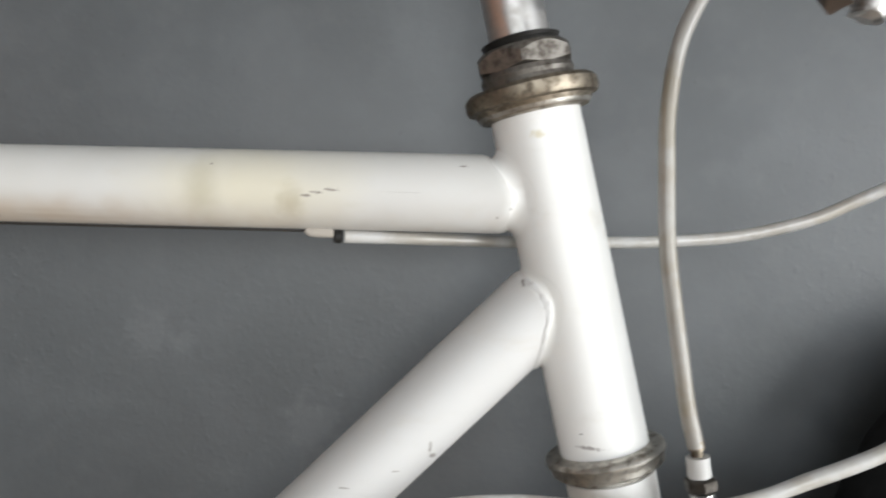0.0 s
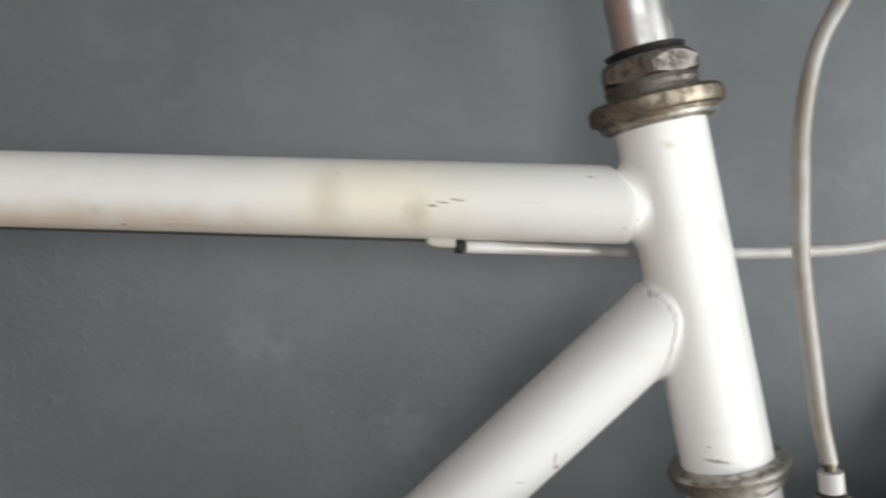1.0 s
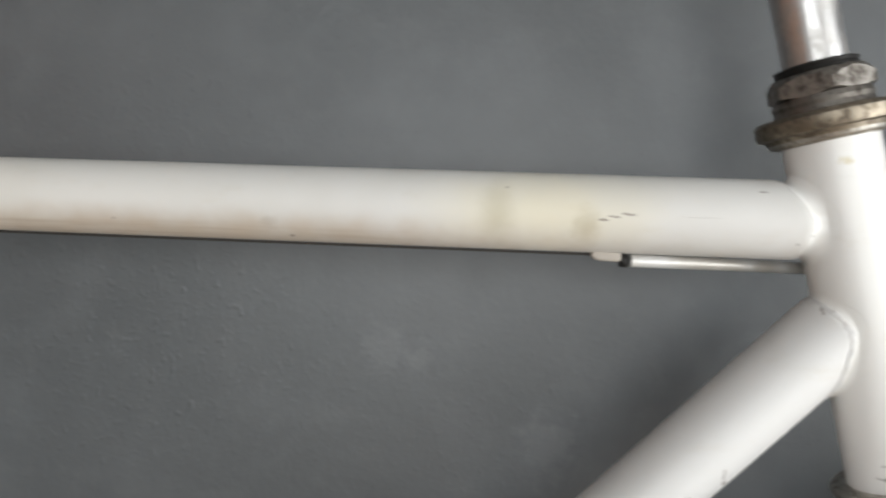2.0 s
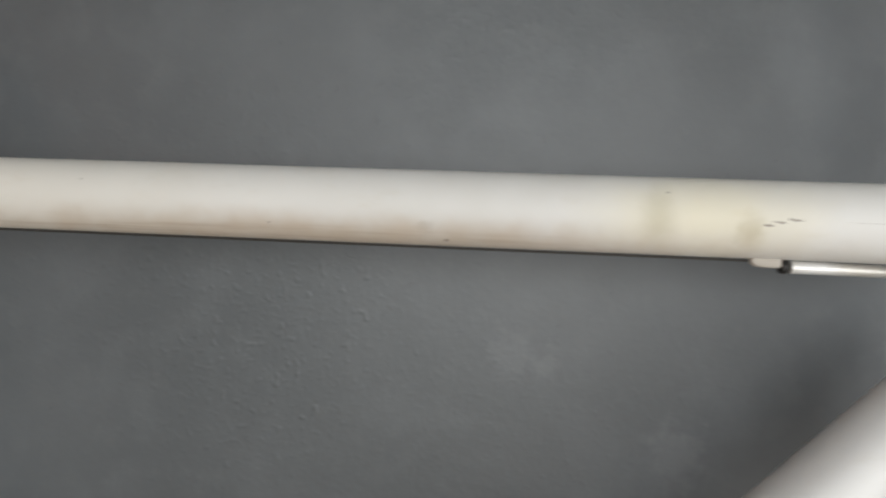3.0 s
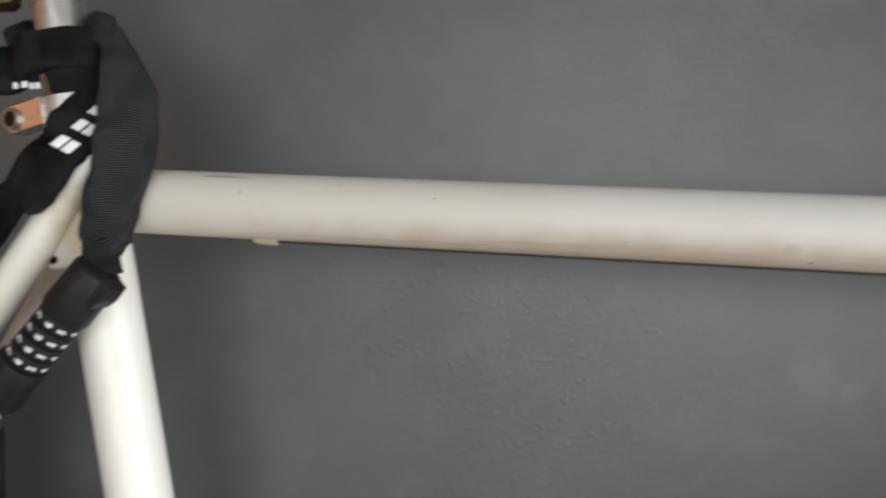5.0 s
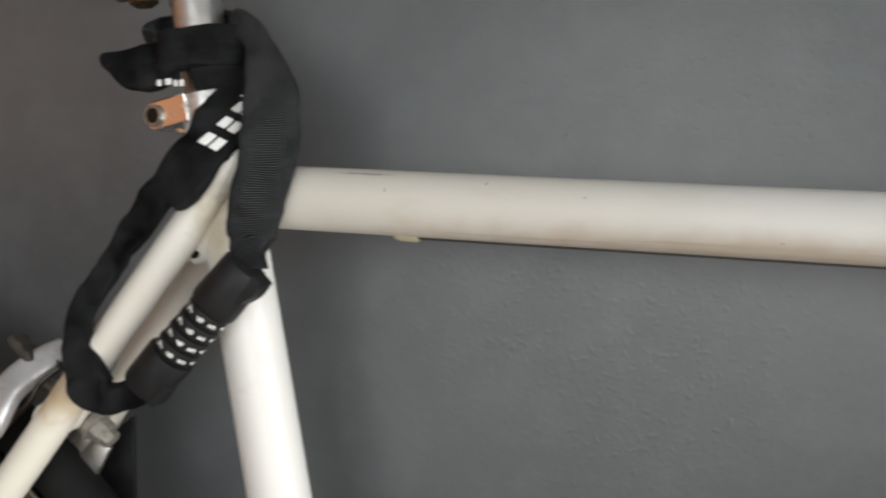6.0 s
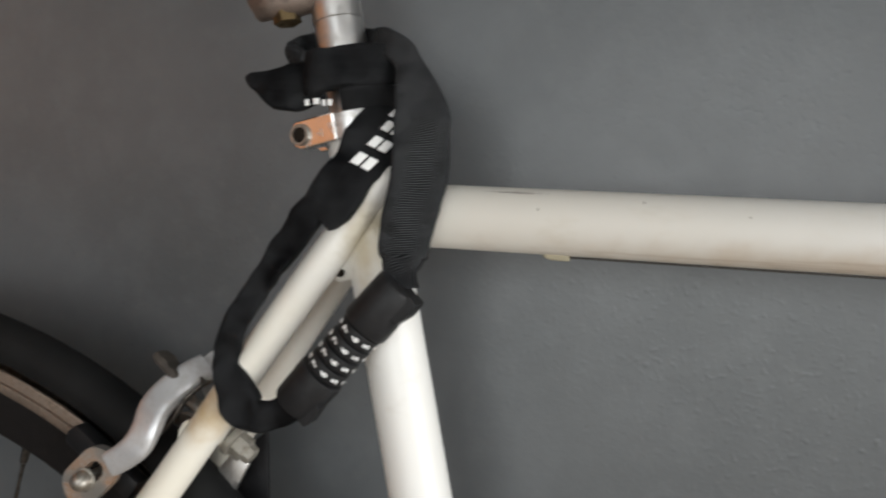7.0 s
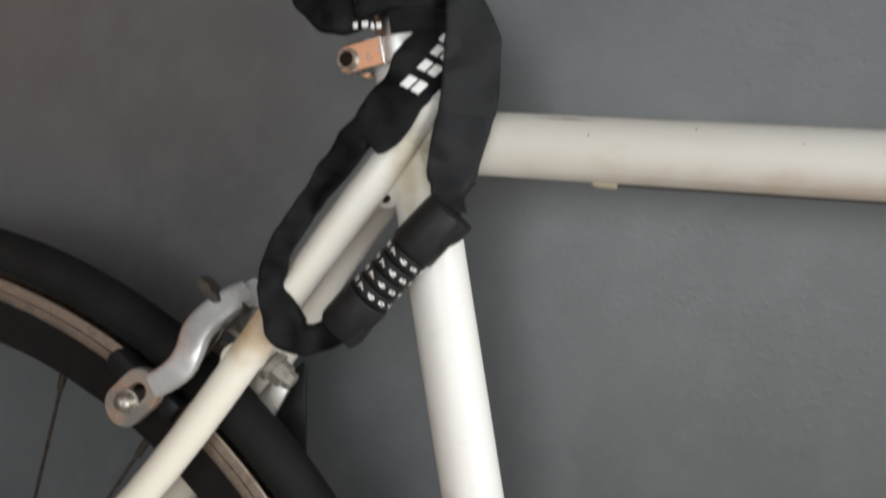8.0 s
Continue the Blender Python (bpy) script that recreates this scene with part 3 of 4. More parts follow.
part("bottom_bracket_shell", rod(BB - Vector((0, 0.034, 0)), BB + Vector((0, 0.034, 0)), 0.020, seg=40, soft=0.001), PAINT, bike)
part("fillet", fillet((-0.05, 0, 0.8), TT, R, H0, HD, HR, 0.0074, 0.0024, 0.0020, 0.0014), PAINT, bike)
part("fillet", fillet(dt_end - DT * 0.12, DT, DR, H0, HD, HR, 0.0066, 0.0024, 0.0020, 0.0005, hollow=0.35), PAINT, bike)
part("weld_bead", weld_bead(dt_end - DT * 0.12, DT, DR, H0, HD, HR, 0.0066, 0.0024, 0.0010, 0.5, 0.0008), SHADED_DOWN, bike, "uneven white braze bead")
part("fillet", fillet((-0.40, 0, 0.8), -TT, R, S0, SD, R + 0.0003, 0.006, 0.004, 0.005, 0.0), PAINT, bike)

for side in (-1, 1):
    stay = [(-0.4602, 0.0125 * side, 0.8205, 0.0036, 0.0035), (-0.4618, 0.0128 * side, 0.8180, 0.0060, 0.0060), (-0.4655, 0.0135 * side, 0.8120, 0.0076, 0.0072), (-0.4828, 0.0150 * side, 0.7858, 0.0083, 0.0083), (-0.5157, 0.018 * side, 0.7359, 0.0084, 0.0084),
            (-0.5907, 0.030 * side, 0.6199, 0.0083, 0.0083), (-0.70, 0.052 * side, 0.485, 0.007, 0.007), (-0.757, 0.062 * side, 0.418, 0.006, 0.006)]
    part("seat_stay", sweep(stay, 24, 8), CREAM, bike, "cream-tinted white seat stay")
    web = [(-0.4650, 0.0110 * side, 0.8160, 0.0060, 0.0025), (-0.4685, 0.0130 * side, 0.8040, 0.0090, 0.0027), (-0.4742, 0.0128 * side, 0.7890, 0.0105, 0.0028), (-0.4795, 0.0108 * side, 0.7780, 0.0090, 0.0026), (-0.4828, 0.0092 * side, 0.7710, 0.0060, 0.0020), (-0.4840, 0.0085 * side, 0.7680, 0.0020, 0.0010)]
    part("brazed_web", sweep(web, 24, 8, wide=[(1, -0.3 * side, 0.2)] * 6), CREAM, bike, "cream braze filling between seat stay and seat tube")
    chain = [(*(BB + Vector((-0.01, 0.020 * side, 0.002))), 0.010, 0.010), (-0.52, 0.034 * side, 0.381, 0.010, 0.009), (-0.755, 0.062 * side, 0.409, 0.007, 0.006)]
    part("chain_stay", sweep(chain, 20, 8), PAINT, bike)
    part("dropout", slab([(-0.02, -0.012), (0.018, -0.012), (0.022, 0.012), (-0.004, 0.022), (-0.02, 0.012)], REAR + Vector((0.008, 0.063 * side, 0)), (1, 0, 0), (0, 0, 1), 0.005), ALLOY, bike)
part("stay_bridge", turned((-0.5460, 0, 0.690), (0, 1, 0), [(-0.0215, 0.0098), (-0.0185, 0.0086), (-0.0150, 0.0076), (-0.0105, 0.0068), (0.0105, 0.0068), (0.0150, 0.0076), (0.0185, 0.0086), (0.0215, 0.0098)], 32), CREAM, bike)
# a dark plug instead of an open hole, its shade put into the colour
part("vent_hole", turned((-0.4820, -0.0120, 0.7722), (0.2, -1, -0.1), [(-0.004, 0.0018), (0.0, 0.0023), (0.0004, 0.0018)], 20), RECESS_DARK, bike, "dark plug for the vent hole's inner shade")

# headset and stem
cup = part("upper_headset_cup", turned(on_head(0), HD, [(-0.0405, 0.0185), (-0.0400, 0.0228), (-0.0385, 0.0242), (-0.0350, 0.0242), (-0.0338, 0.0236), (-0.0332, 0.0215), (-0.0318, 0.0208), (-0.0300, 0.0196), (-0.0295, 0.0165)], 72), BRASS, bike, "tarnished brassy headset cup")
part("lower_lip", turned(on_head(0), HD, [(-0.0334, 0.0196), (-0.0330, 0.0209), (-0.0314, 0.0207), (-0.0303, 0.0198), (-0.0300, 0.0170)], 72), STEEL, cup)
part("spacer_ring", turned(on_head(0), HD, [(-0.0462, 0.0145), (-0.0460, 0.0164), (-0.0440, 0.0171), (-0.0425, 0.0166), (-0.0405, 0.0172), (-0.0400, 0.0150)], 64), NUT_STEEL, bike, "worn steel spacer ring")


def chamfered_nut(origin, along, s0, s1, flat, turn, bore, seg=96):
    """A hexagonal nut whose upper corners are turned off, which leaves arcs over the flats."""
    bm = bmesh.new()
    a, b = axes(along)
    rings = [[], [], [], [], []]
    for i in range(seg):
        t = 2 * math.pi * i / seg
        k = ((t - turn) % (math.pi / 3)) - math.pi / 6
        r = min(flat / math.cos(k), flat * 1.135)
        cut = (r - flat * 0.95) * 1.1
        side = a * math.cos(t) + b * math.sin(t)
        for ring, (s, q) in zip(rings, ((s0, bore), (s0, flat * 0.95), (s0 + cut, r), (s1 - cut * 0.4, r), (s1, bore))):
            ring.append(bm.verts.new(Vector(origin) + Vector(along) * s + side * q))
    for lo, hi in zip(rings, rings[1:]):
        for i in range(seg):
            bm.faces.new((lo[i], lo[(i + 1) % seg], hi[(i + 1) % seg], hi[i]))
    return bm


part("lock_nut", chamfered_nut(on_head(0), HD, -0.0540, -0.0456, 0.0163, radians(6), 0.0125), NUT_STEEL, bike, "worn steel hexagonal lock nut", smooth=16)
part("stem_seal", turned(on_head(0), HD, [(-0.0572, 0.0113), (-0.0574, 0.0132), (-0.0568, 0.0144), (-0.0558, 0.0138), (-0.0550, 0.0141), (-0.0538, 0.0136), (-0.0535, 0.0120)], 48), SEAL, bike, "black rubber stem seal")
part("stem_quill", rod(on_head(-0.130), on_head(-0.052), 0.0111, seg=48), CHROME, bike, "brushed alloy stem quill")
low = part("lower_headset_cup", turned(on_head(0), HD, [(0.0938, 0.0168), (0.0936, 0.0192), (0.0939, 0.0206), (0.0946, 0.0216), (0.0958, 0.0221), (0.0970, 0.0218), (0.0978, 0.0212), (0.0992, 0.0209), (0.1006, 0.0206), (0.1013, 0.0198), (0.1016, 0.0165)], 72), STEEL, bike, "dull steel lower headset cup")
part("crown_race", turned(on_head(0), HD, [(0.1012, 0.0150), (0.1014, 0.0158), (0.1042, 0.0158), (0.1046, 0.0150)], 56), STEEL, bike)
part("fork_crown", turned(on_head(0), HD, [(0.1036, 0.0150), (0.1040, 0.0166), (0.118, 0.0162), (0.128, 0.018), (0.140, 0.015)], 48), PAINT, bike)
for side in (-1, 1):
    crown = on_head(0.126)
    leg = [(*(crown + Vector((0, 0.008 * side, 0))), 0.011, 0.010), (*(on_head(0.140) + Vector((0.002, 0.030 * side, 0))), 0.012, 0.010),
           (*(on_head(0.26, 0.004) + Vector((0, 0.036 * side, 0))), 0.011, 0.009), (*(on_head(0.39, 0.014) + Vector((0, 0.044 * side, 0))), 0.009, 0.008), (*(FRONT + Vector((0, 0.050 * side, 0.004))), 0.007, 0.006)]
    part("fork_blade", sweep(leg, 24, 8), PAINT, bike)

# handlebar with the brake lever
part("stem_extension", rod(on_head(-0.124), on_head(-0.124, 0.075), 0.0125, seg=32, soft=0.001), CHROME, bike)
bar_at = on_head(-0.124, 0.080)
part("handlebar", rod(bar_at + Vector((0, -0.20, 0)), bar_at + Vector((0, 0.055, 0)), 0.0127, seg=32, soft=0.002), ALLOY, bike)
lever = part("brake_lever", sweep([(*(bar_at + Vector((0.012, -0.120, 0.004))), 0.010, 0.010), (*(bar_at + Vector((0.022, -0.121, -0.025))), 0.010, 0.009), (*(bar_at + Vector((0.018, -0.122, -0.065))), 0.0065, 0.0055), (*(bar_at + Vector((0.0030, -0.122, -0.1000))), 0.0044, 0.004), (*(bar_at + Vector((0.0010, -0.122, -0.1042))), 0.0036, 0.0034), (*(bar_at + Vector((0.0004, -0.122, -0.1056))), 0.0018, 0.0018)], 20, 8), CHROME, bike, "pale alloy brake lever")
part("lever_cover", sweep([(*(bar_at + Vector((0.004, -0.130, -0.050))), 0.009, 0.006), (*(bar_at + Vector((-0.004, -0.128, -0.080))), 0.009, 0.006), (*(bar_at + Vector((-0.0070, -0.127, -0.1000))), 0.0058, 0.0045), (*(bar_at + Vector((-0.0072, -0.127, -0.1022))), 0.0030, 0.0025)], 18, 8), BROWN_RUBBER, lever, "brown worn rubber lever cover")

# cables
part("brake_housing", sweep([(-0.0436, 0.000, 0.7832, 0.0024, 0.0024), (-0.0200, 0.006, 0.7830, 0.0024, 0.0024), (0.0050, 0.014, 0.7826, 0.0024, 0.0024), (0.0300, 0.0205, 0.7822, 0.0024, 0.0024), (0.0560, 0.022, 0.7829, 0.0024, 0.0024), (0.0765, 0.021, 0.7838, 0.0024, 0.0024),
                              (0.1050, 0.018, 0.7866, 0.0024, 0.0024), (0.1295, 0.012, 0.7932, 0.0024, 0.0024), (0.1445, 0.008, 0.8005, 0.0024, 0.0024), (0.1600, 0.000, 0.8095, 0.0024, 0.0024), (0.1800, -0.02, 0.8250, 0.0024, 0.0024), (0.1900, -0.06, 0.8650, 0.0024, 0.0024), (0.150, -0.10, 0.925, 0.0024, 0.0024), (0.092, -0.115, 0.934, 0.0024, 0.0024)], 14, 12), HOUSING, bike, "clear-sleeved rear brake cable housing")
part("cable_ferrule", rod((-0.0474, -0.0003, 0.7833), (-0.0443, 0.0, 0.7832), 0.0026, seg=20), SEAL, bike)
part("front_brake_housing", sweep([(0.0960, -0.095, 0.930, 0.0029, 0.0029), (0.0880, -0.045, 0.9000, 0.0029, 0.0029), (0.0780, -0.022, 0.8690, 0.0028, 0.0028), (0.0708, -0.02, 0.8507, 0.0028, 0.0028), (0.0677, -0.02, 0.8280, 0.0028, 0.0028), (0.0680, -0.02, 0.8091, 0.0029, 0.0029), (0.0690, -0.02, 0.7853, 0.0029, 0.0029),
                                    (0.0714, -0.02, 0.7672, 0.0029, 0.0029), (0.0745, -0.02, 0.7480, 0.0029, 0.0029), (0.0777, -0.02, 0.7288, 0.0029, 0.0029), (0.0812, -0.02, 0.7150, 0.0029, 0.0029)], 14, 12), SLEEVE, bike, "clear-sleeved front brake cable housing")
ADJ = Vector((0.0030, 0, -0.0196)).normalized()
A0 = Vector((0.0809, -0.02, 0.7172))
adjuster = part("barrel_adjuster", turned(A0, ADJ, [(0.0055, 0.0030), (0.0056, 0.0040), (0.0125, 0.0040), (0.0126, 0.0034), (0.0128, 0.0030)], 28), WHITE_PLASTIC, bike, "white plastic cable adjuster")
part("ferrule", turned(A0, ADJ, [(-0.0005, 0.0022), (0.0, 0.0028), (0.0030, 0.0028), (0.0034, 0.0021), (0.0058, 0.0021)], 24), BRASS, adjuster)
part("adjuster_nut", turned(A0, ADJ, [(0.0128, 0.0046), (0.0134, 0.0056), (0.0170, 0.0056), (0.0178, 0.0044)], 6), DARK_STEEL, adjuster, smooth=20)
part("brake_arm", sweep([(*(A0 + ADJ * 0.0175), 0.0065, 0.004), (0.088, -0.021, 0.680, 0.008, 0.005), (0.090, -0.030, 0.655, 0.007, 0.005)], 16, 6), ALLOY, bike)
part("gear_cable_housing", sweep([(0.1900, -0.030, 0.7450, 0.0026, 0.0026), (0.1680, -0.026, 0.7330, 0.0028, 0.0028), (0.1451, -0.0245, 0.7180, 0.0028, 0.0028), (0.1325, -0.0240, 0.7116, 0.0028, 0.0028), (0.1175, -0.0235, 0.7054, 0.0028, 0.0028), (0.1043, -0.0235, 0.7000, 0.0026, 0.0026),
                                   (0.0880, -0.0265, 0.6966, 0.0026, 0.0026), (0.0710, -0.0275, 0.6945, 0.0026, 0.0026), (0.0400, -0.0250, 0.6948, 0.0026, 0.0026), (0.0180, -0.0220, 0.6945, 0.0026, 0.0026), (-0.0080, -0.0220, 0.6912, 0.0026, 0.0026), (-0.040, -0.0200, 0.678, 0.0026, 0.0026)], 14, 12), HOUSING, bike, "pale gear cable housing")
part("bare_cable", rod((-0.383, -0.0015, 0.7852), (-0.0500, -0.0008, 0.7850), 0.00045, seg=10, soft=0.0001), BARE_CABLE, bike, "thin dark inner cable under the tube")
for x0, x1, z, paint in ((-0.0574, -0.0472, 0.7838, BEIGE), (-0.3914, -0.3806, 0.7846, DIRTY)):
    part("cable_stop", sweep([(x0, -0.0015, z + 0.0022, 0.0016, 0.0014), (x0 + 0.002, -0.0010, z + 0.0012, 0.0020, 0.0020), (x1 - 0.002, -0.0010, z + 0.0009, 0.0020, 0.0020), (x1, -0.0010, z + 0.0009, 0.0018, 0.0018)], 18, 6, square=3.0), paint, bike)

# seat clamp and post
part("seat_post", turned(on_seat(0), SD, [(-0.135, 0.0110), (-0.1344, 0.0118), (-0.0900, 0.0118), (-0.0896, 0.0114), (-0.030, 0.0114)], 56), CHROME, bike, "brushed alloy seat post")
collar = part("seat_clamp", turned(on_seat(0), SD, [(-0.0455, 0.0120), (-0.0455, 0.0160), (-0.0450, 0.0167), (-0.0340, 0.0167), (-0.0334, 0.0160), (-0.0334, 0.0120)], 56, True), ALLOY, bike, "alloy seat clamp with a binder bolt")
back = Vector((-math.cos(SEAT_LEAN), 0, -math.sin(SEAT_LEAN)))
TURN = radians(9)
FACE = Vector((0, -1, 0)) * math.cos(TURN) + back * math.sin(TURN)
EAR = back * math.cos(TURN) + Vector((0, 1, 0)) * math.sin(TURN)
ear = [(0.001, -0.0065), (0.0205, -0.0065), (0.0232, -0.0052), (0.0244, -0.0025), (0.0246, 0.0), (0.0244, 0.0025), (0.0232, 0.0052), (0.0205, 0.0065), (0.001, 0.0065)]
for d in (0.0140, -0.0040):
    part("clamp_ear", slab(ear, on_seat(-0.0395) + FACE * d, EAR, -SD, 0.0075, 0.0007), POLISHED, collar, smooth=8)
bolt_at = on_seat(-0.0395) + EAR * 0.0192 + FACE * 0.0160
bolt = part("binder_bolt", turned(bolt_at, FACE, [(-0.003, 0.003), (-0.002, 0.0050), (0.0030, 0.0050), (0.0036, 0.0047), (0.0036, 0.0037), (0.0030, 0.0036), (0.0029, 0.0002)], 30), STEEL, collar, "socket head bolt")
# flush dark disc: the socket's inner shade put into the colour
part("socket", turned(bolt_at + FACE * 0.0030, FACE, [(-0.001, 0.0020), (0.0, 0.0035), (0.0002, 0.0034), (0.0003, 0.0010)], 20), RECESS_DARK, bolt, "dark disc for the bolt socket's inner shade")
yoke = part("saddle_clamp", sweep([(*on_seat(-0.1080, -0.039, -0.004), 0.0045, 0.010), (*on_seat(-0.1105, -0.029, -0.006), 0.0085, 0.014), (*on_seat(-0.1100, -0.013, -0.006), 0.0080, 0.014), (*on_seat(-0.1100, 0.004, -0.002), 0.0080, 0.012)], 24, 8, square=3.0), BROWN_ALLOY, bike, "brown-stained alloy saddle clamp")
part("clamp_bolt", turned(on_seat(-0.0985, -0.0225, -0.006), SD, [(-0.004, 0.0062), (0.0, 0.0066), (0.0048, 0.0066), (0.0052, 0.0060)], 6), DARK_BRASS, yoke, smooth=20)


# wheels
def wheel(name, centre, label):
    hub_y = 0.030
    root = part(name, turned(centre - Vector((0, 0.034, 0)), (0, 1, 0), [(0, 0.006), (0.002, 0.020), (0.006, 0.020), (0.012, 0.011), (0.056, 0.011), (0.062, 0.020), (0.066, 0.020), (0.068, 0.006)], 32), ALLOY, bike, label)
    profile = []
    for i in range(17):
        a = math.radians(-118 + 236 * i / 16)
        profile.append((0.0126 * math.sin(a), 0.3231 + 0.0129 * math.cos(a)))
    part("tyre", turned(centre, (0, 1, 0), profile, 160, True), tyre_rubber("black_tyre_rubber", centre), root, "worn black tyre")
    part("rim", turned(centre, (0, 1, 0), [(-0.0098, 0.3020), (-0.0088, 0.2960), (-0.0062, 0.2790), (-0.0040, 0.2770), (0.0040, 0.2770), (0.0062, 0.2790), (0.0088, 0.2960), (0.0098, 0.3020)], 160, True), BLACK_RIM, root, "black deep rim")
    for s in (-1, 1):
        part("brake_track", turned(centre, (0, s, 0), [(0.0090, 0.3018), (0.0103, 0.3018), (0.0107, 0.3024), (0.0107, 0.3066), (0.0094, 0.3068), (0.0094, 0.3077), (0.0107, 0.3079), (0.0107, 0.3120), (0.0101, 0.3128), (0.0090, 0.3128)], 160, True), RIM_TRACK, root, "machined alloy brake track")
    for i in range(28):
        a = 2 * math.pi * (i + 0.5) / 28 - 0.026
        out = Vector((math.cos(a), 0, math.sin(a)))
        twist = radians(62) * (1 if (i // 2) % 2 else -1)
        base = Vector((math.cos(a + twist), 0, math.sin(a + twist)))
        s = 1 if i % 2 else -1
        p, q = centre + base * 0.019 + Vector((0, s * hub_y, 0)), centre + out * 0.279 + Vector((0, s * 0.001, 0))
        w = (q - p).normalized()
        part("spoke", turned(p, w, [(0, 0.0010), ((q - p).length - 0.014, 0.0010), ((q - p).length - 0.013, 0.0020), ((q - p).length, 0.0022)], 8), DARK_STEEL, root)
    return root


wheel("rear_wheel", REAR, "rear wheel with a black deep rim")
wheel("front_wheel", FRONT, "front wheel with a black deep rim")

# rear brake
BW = Vector((-0.836, 0, 0.549))  # the way of the brake bolt
BP = Vector((-0.5460, 0, 0.690))
caliper = part("rear_brake", rod(BP - BW * 0.0165, BP + BW * 0.030, 0.0032, seg=20), STEEL, bike, "silver side-pull rear brake")
part("washer", turned(BP - BW * 0.0075, -BW, [(0, 0.004), (0, 0.0080), (0.0030, 0.0082), (0.0034, 0.0074)], 32), CAST, caliper)
part("nut", turned(BP - BW * 0.011, -BW, [(0, 0.0045), (0.0002, 0.0064), (0.0062, 0.0064), (0.0070, 0.0050), (0.0105, 0.0046), (0.0110, 0.0036)], 6), CAST, caliper, smooth=20)
for side in (-1, 1):
    y = side
    arm = [(-0.5530, 0.004 * y, 0.7200, 0.0066, 0.0055), (-0.5573, 0.010 * y, 0.7165, 0.0070, 0.0055), (-0.5628, 0.018 * y, 0.7104, 0.0071, 0.0050), (-0.5655, 0.026 * y, 0.7036, 0.0070, 0.0045), (-0.5658, 0.031 * y, 0.6955, 0.0067, 0.0040), (-0.5684, 0.0335 * y, 0.6880, 0.0068, 0.0034), (-0.5746, 0.0345 * y, 0.6820, 0.0064, 0.0030), (-0.5820, 0.035 * y, 0.6772, 0.0060, 0.0026)]
    part("brake_arm", sweep(arm, 28, 8, wide=[(0.75, 0, -0.6), (0.8, 0, -0.6), (0.85, 0, -0.5), (0.95, 0, -0.2), (1, 0, 0), (0.9, 0, -0.4), (0.7, 0, -0.7), (0.6, 0, -0.8)], square=4.0), SATIN, caliper, "satin alloy caliper arm")
    part("spring_anchor", rod((-0.5520, 0.004 * y, 0.7150), (-0.5520, 0.013 * y, 0.7150), 0.0030, seg=16), DARK_STEEL, caliper)
    u, v = Vector((-0.70, 0, -0.71)), Vector((0.71, 0, -0.70))
    c = Vector((-0.5920, 0.0345 * y, 0.6705))
    outer, inner = [], []
    for i in range(32):
        a = 2 * math.pi * i / 32
        e = 0.0048 if math.cos(a) > 0 else -0.0048
        outer.append((e * 1.25 + 0.0100 * math.cos(a), 0.0102 * math.sin(a)))
        inner.append((e + 0.0046 * math.cos(a), 0.0044 * math.sin(a)))
    eye = bmesh.new()
    loops = []
    for d, ring in ((-0.0024, inner), (-0.0024, outer), (0.0024, outer), (0.0024, inner)):
        loops.append([eye.verts.new(c + u * a + v * b + Vector((0, d, 0))) for a, b in ring])
    for k in range(4):
        lo, hi = loops[k], loops[(k + 1) % 4]
        for i in range(32):
            eye.faces.new((lo[i], lo[(i + 1) % 32], hi[(i + 1) % 32], hi[i]))
    bmesh.ops.bevel(eye, geom=[e for e in eye.edges if e.calc_face_angle(0) > 1.2], offset=0.0007, segments=2, affect="EDGES")
    part("pad_slot", eye, ORANGE_TINT, caliper, "alloy pad slot with an orange reflection painted on")
    bolt_at = Vector((-0.5936, 0.0345 * y, 0.6690))
    part("pad_bolt", turned(bolt_at, (0, y, 0), [(-0.018, 0.003), (0.0022, 0.003), (0.0023, 0.0058), (0.0034, 0.0058), (0.0036, 0.0046), (0.0068, 0.0044), (0.0084, 0.0035), (0.0094, 0.0018), (0.0096, 0.0005)], 28), STEEL, caliper)
    tang = Vector((-0.838, 0, 0.545))
    part("brake_pad", slab([(-0.022, -0.0055), (0.022, -0.0055), (0.024, 0.0), (0.022, 0.0055), (-0.022, 0.0055)], Vector((-0.5985, 0.0160 * y, 0.6715)), tang, Vector((0.545, 0, 0.838)), 0.0095, 0.0012), BLACK_PLASTIC, caliper)
part("release_lever", slab([(-0.5735, 0.7258), (-0.5718, 0.7284), (-0.5688, 0.7282), (-0.5660, 0.7245), (-0.5615, 0.7212), (-0.5588, 0.7175), (-0.5622, 0.7158), (-0.5668, 0.7198), (-0.5706, 0.7222)], (0, -0.0155, 0), (1, 0, 0), (0, 0, 1), 0.0085, 0.0012), LEVER_DARK, caliper, "dark release lever")
part("return_spring", sweep([(-0.5490, -0.010, 0.7150, 0.0016, 0.0016), (-0.5560, -0.016, 0.7070, 0.0016, 0.0016), (-0.5620, -0.018, 0.6960, 0.0016, 0.0016), (-0.5720, -0.020, 0.6850, 0.0016, 0.0016)], 10, 8), DARK_STEEL, caliper)
part("bridge_bracket", slab([(-0.5500, 0.6658), (-0.5392, 0.6573), (-0.5311, 0.6733), (-0.5400, 0.6790)], (0, 0.004, 0), (1, 0, 0), (0, 0, 1), 0.003), ALLOY, bike, "pale alloy bracket under the bridge")
part("mud_flap", slab([(-0.012, -0.035), (0.008, -0.035), (0.008, 0.020), (-0.012, 0.005)], (-0.5380, 0.022, 0.6650), (1, 0, 0.07), (-0.07, 0, 1), 0.003), BLACK_PLASTIC, bike, "black rubber flap")

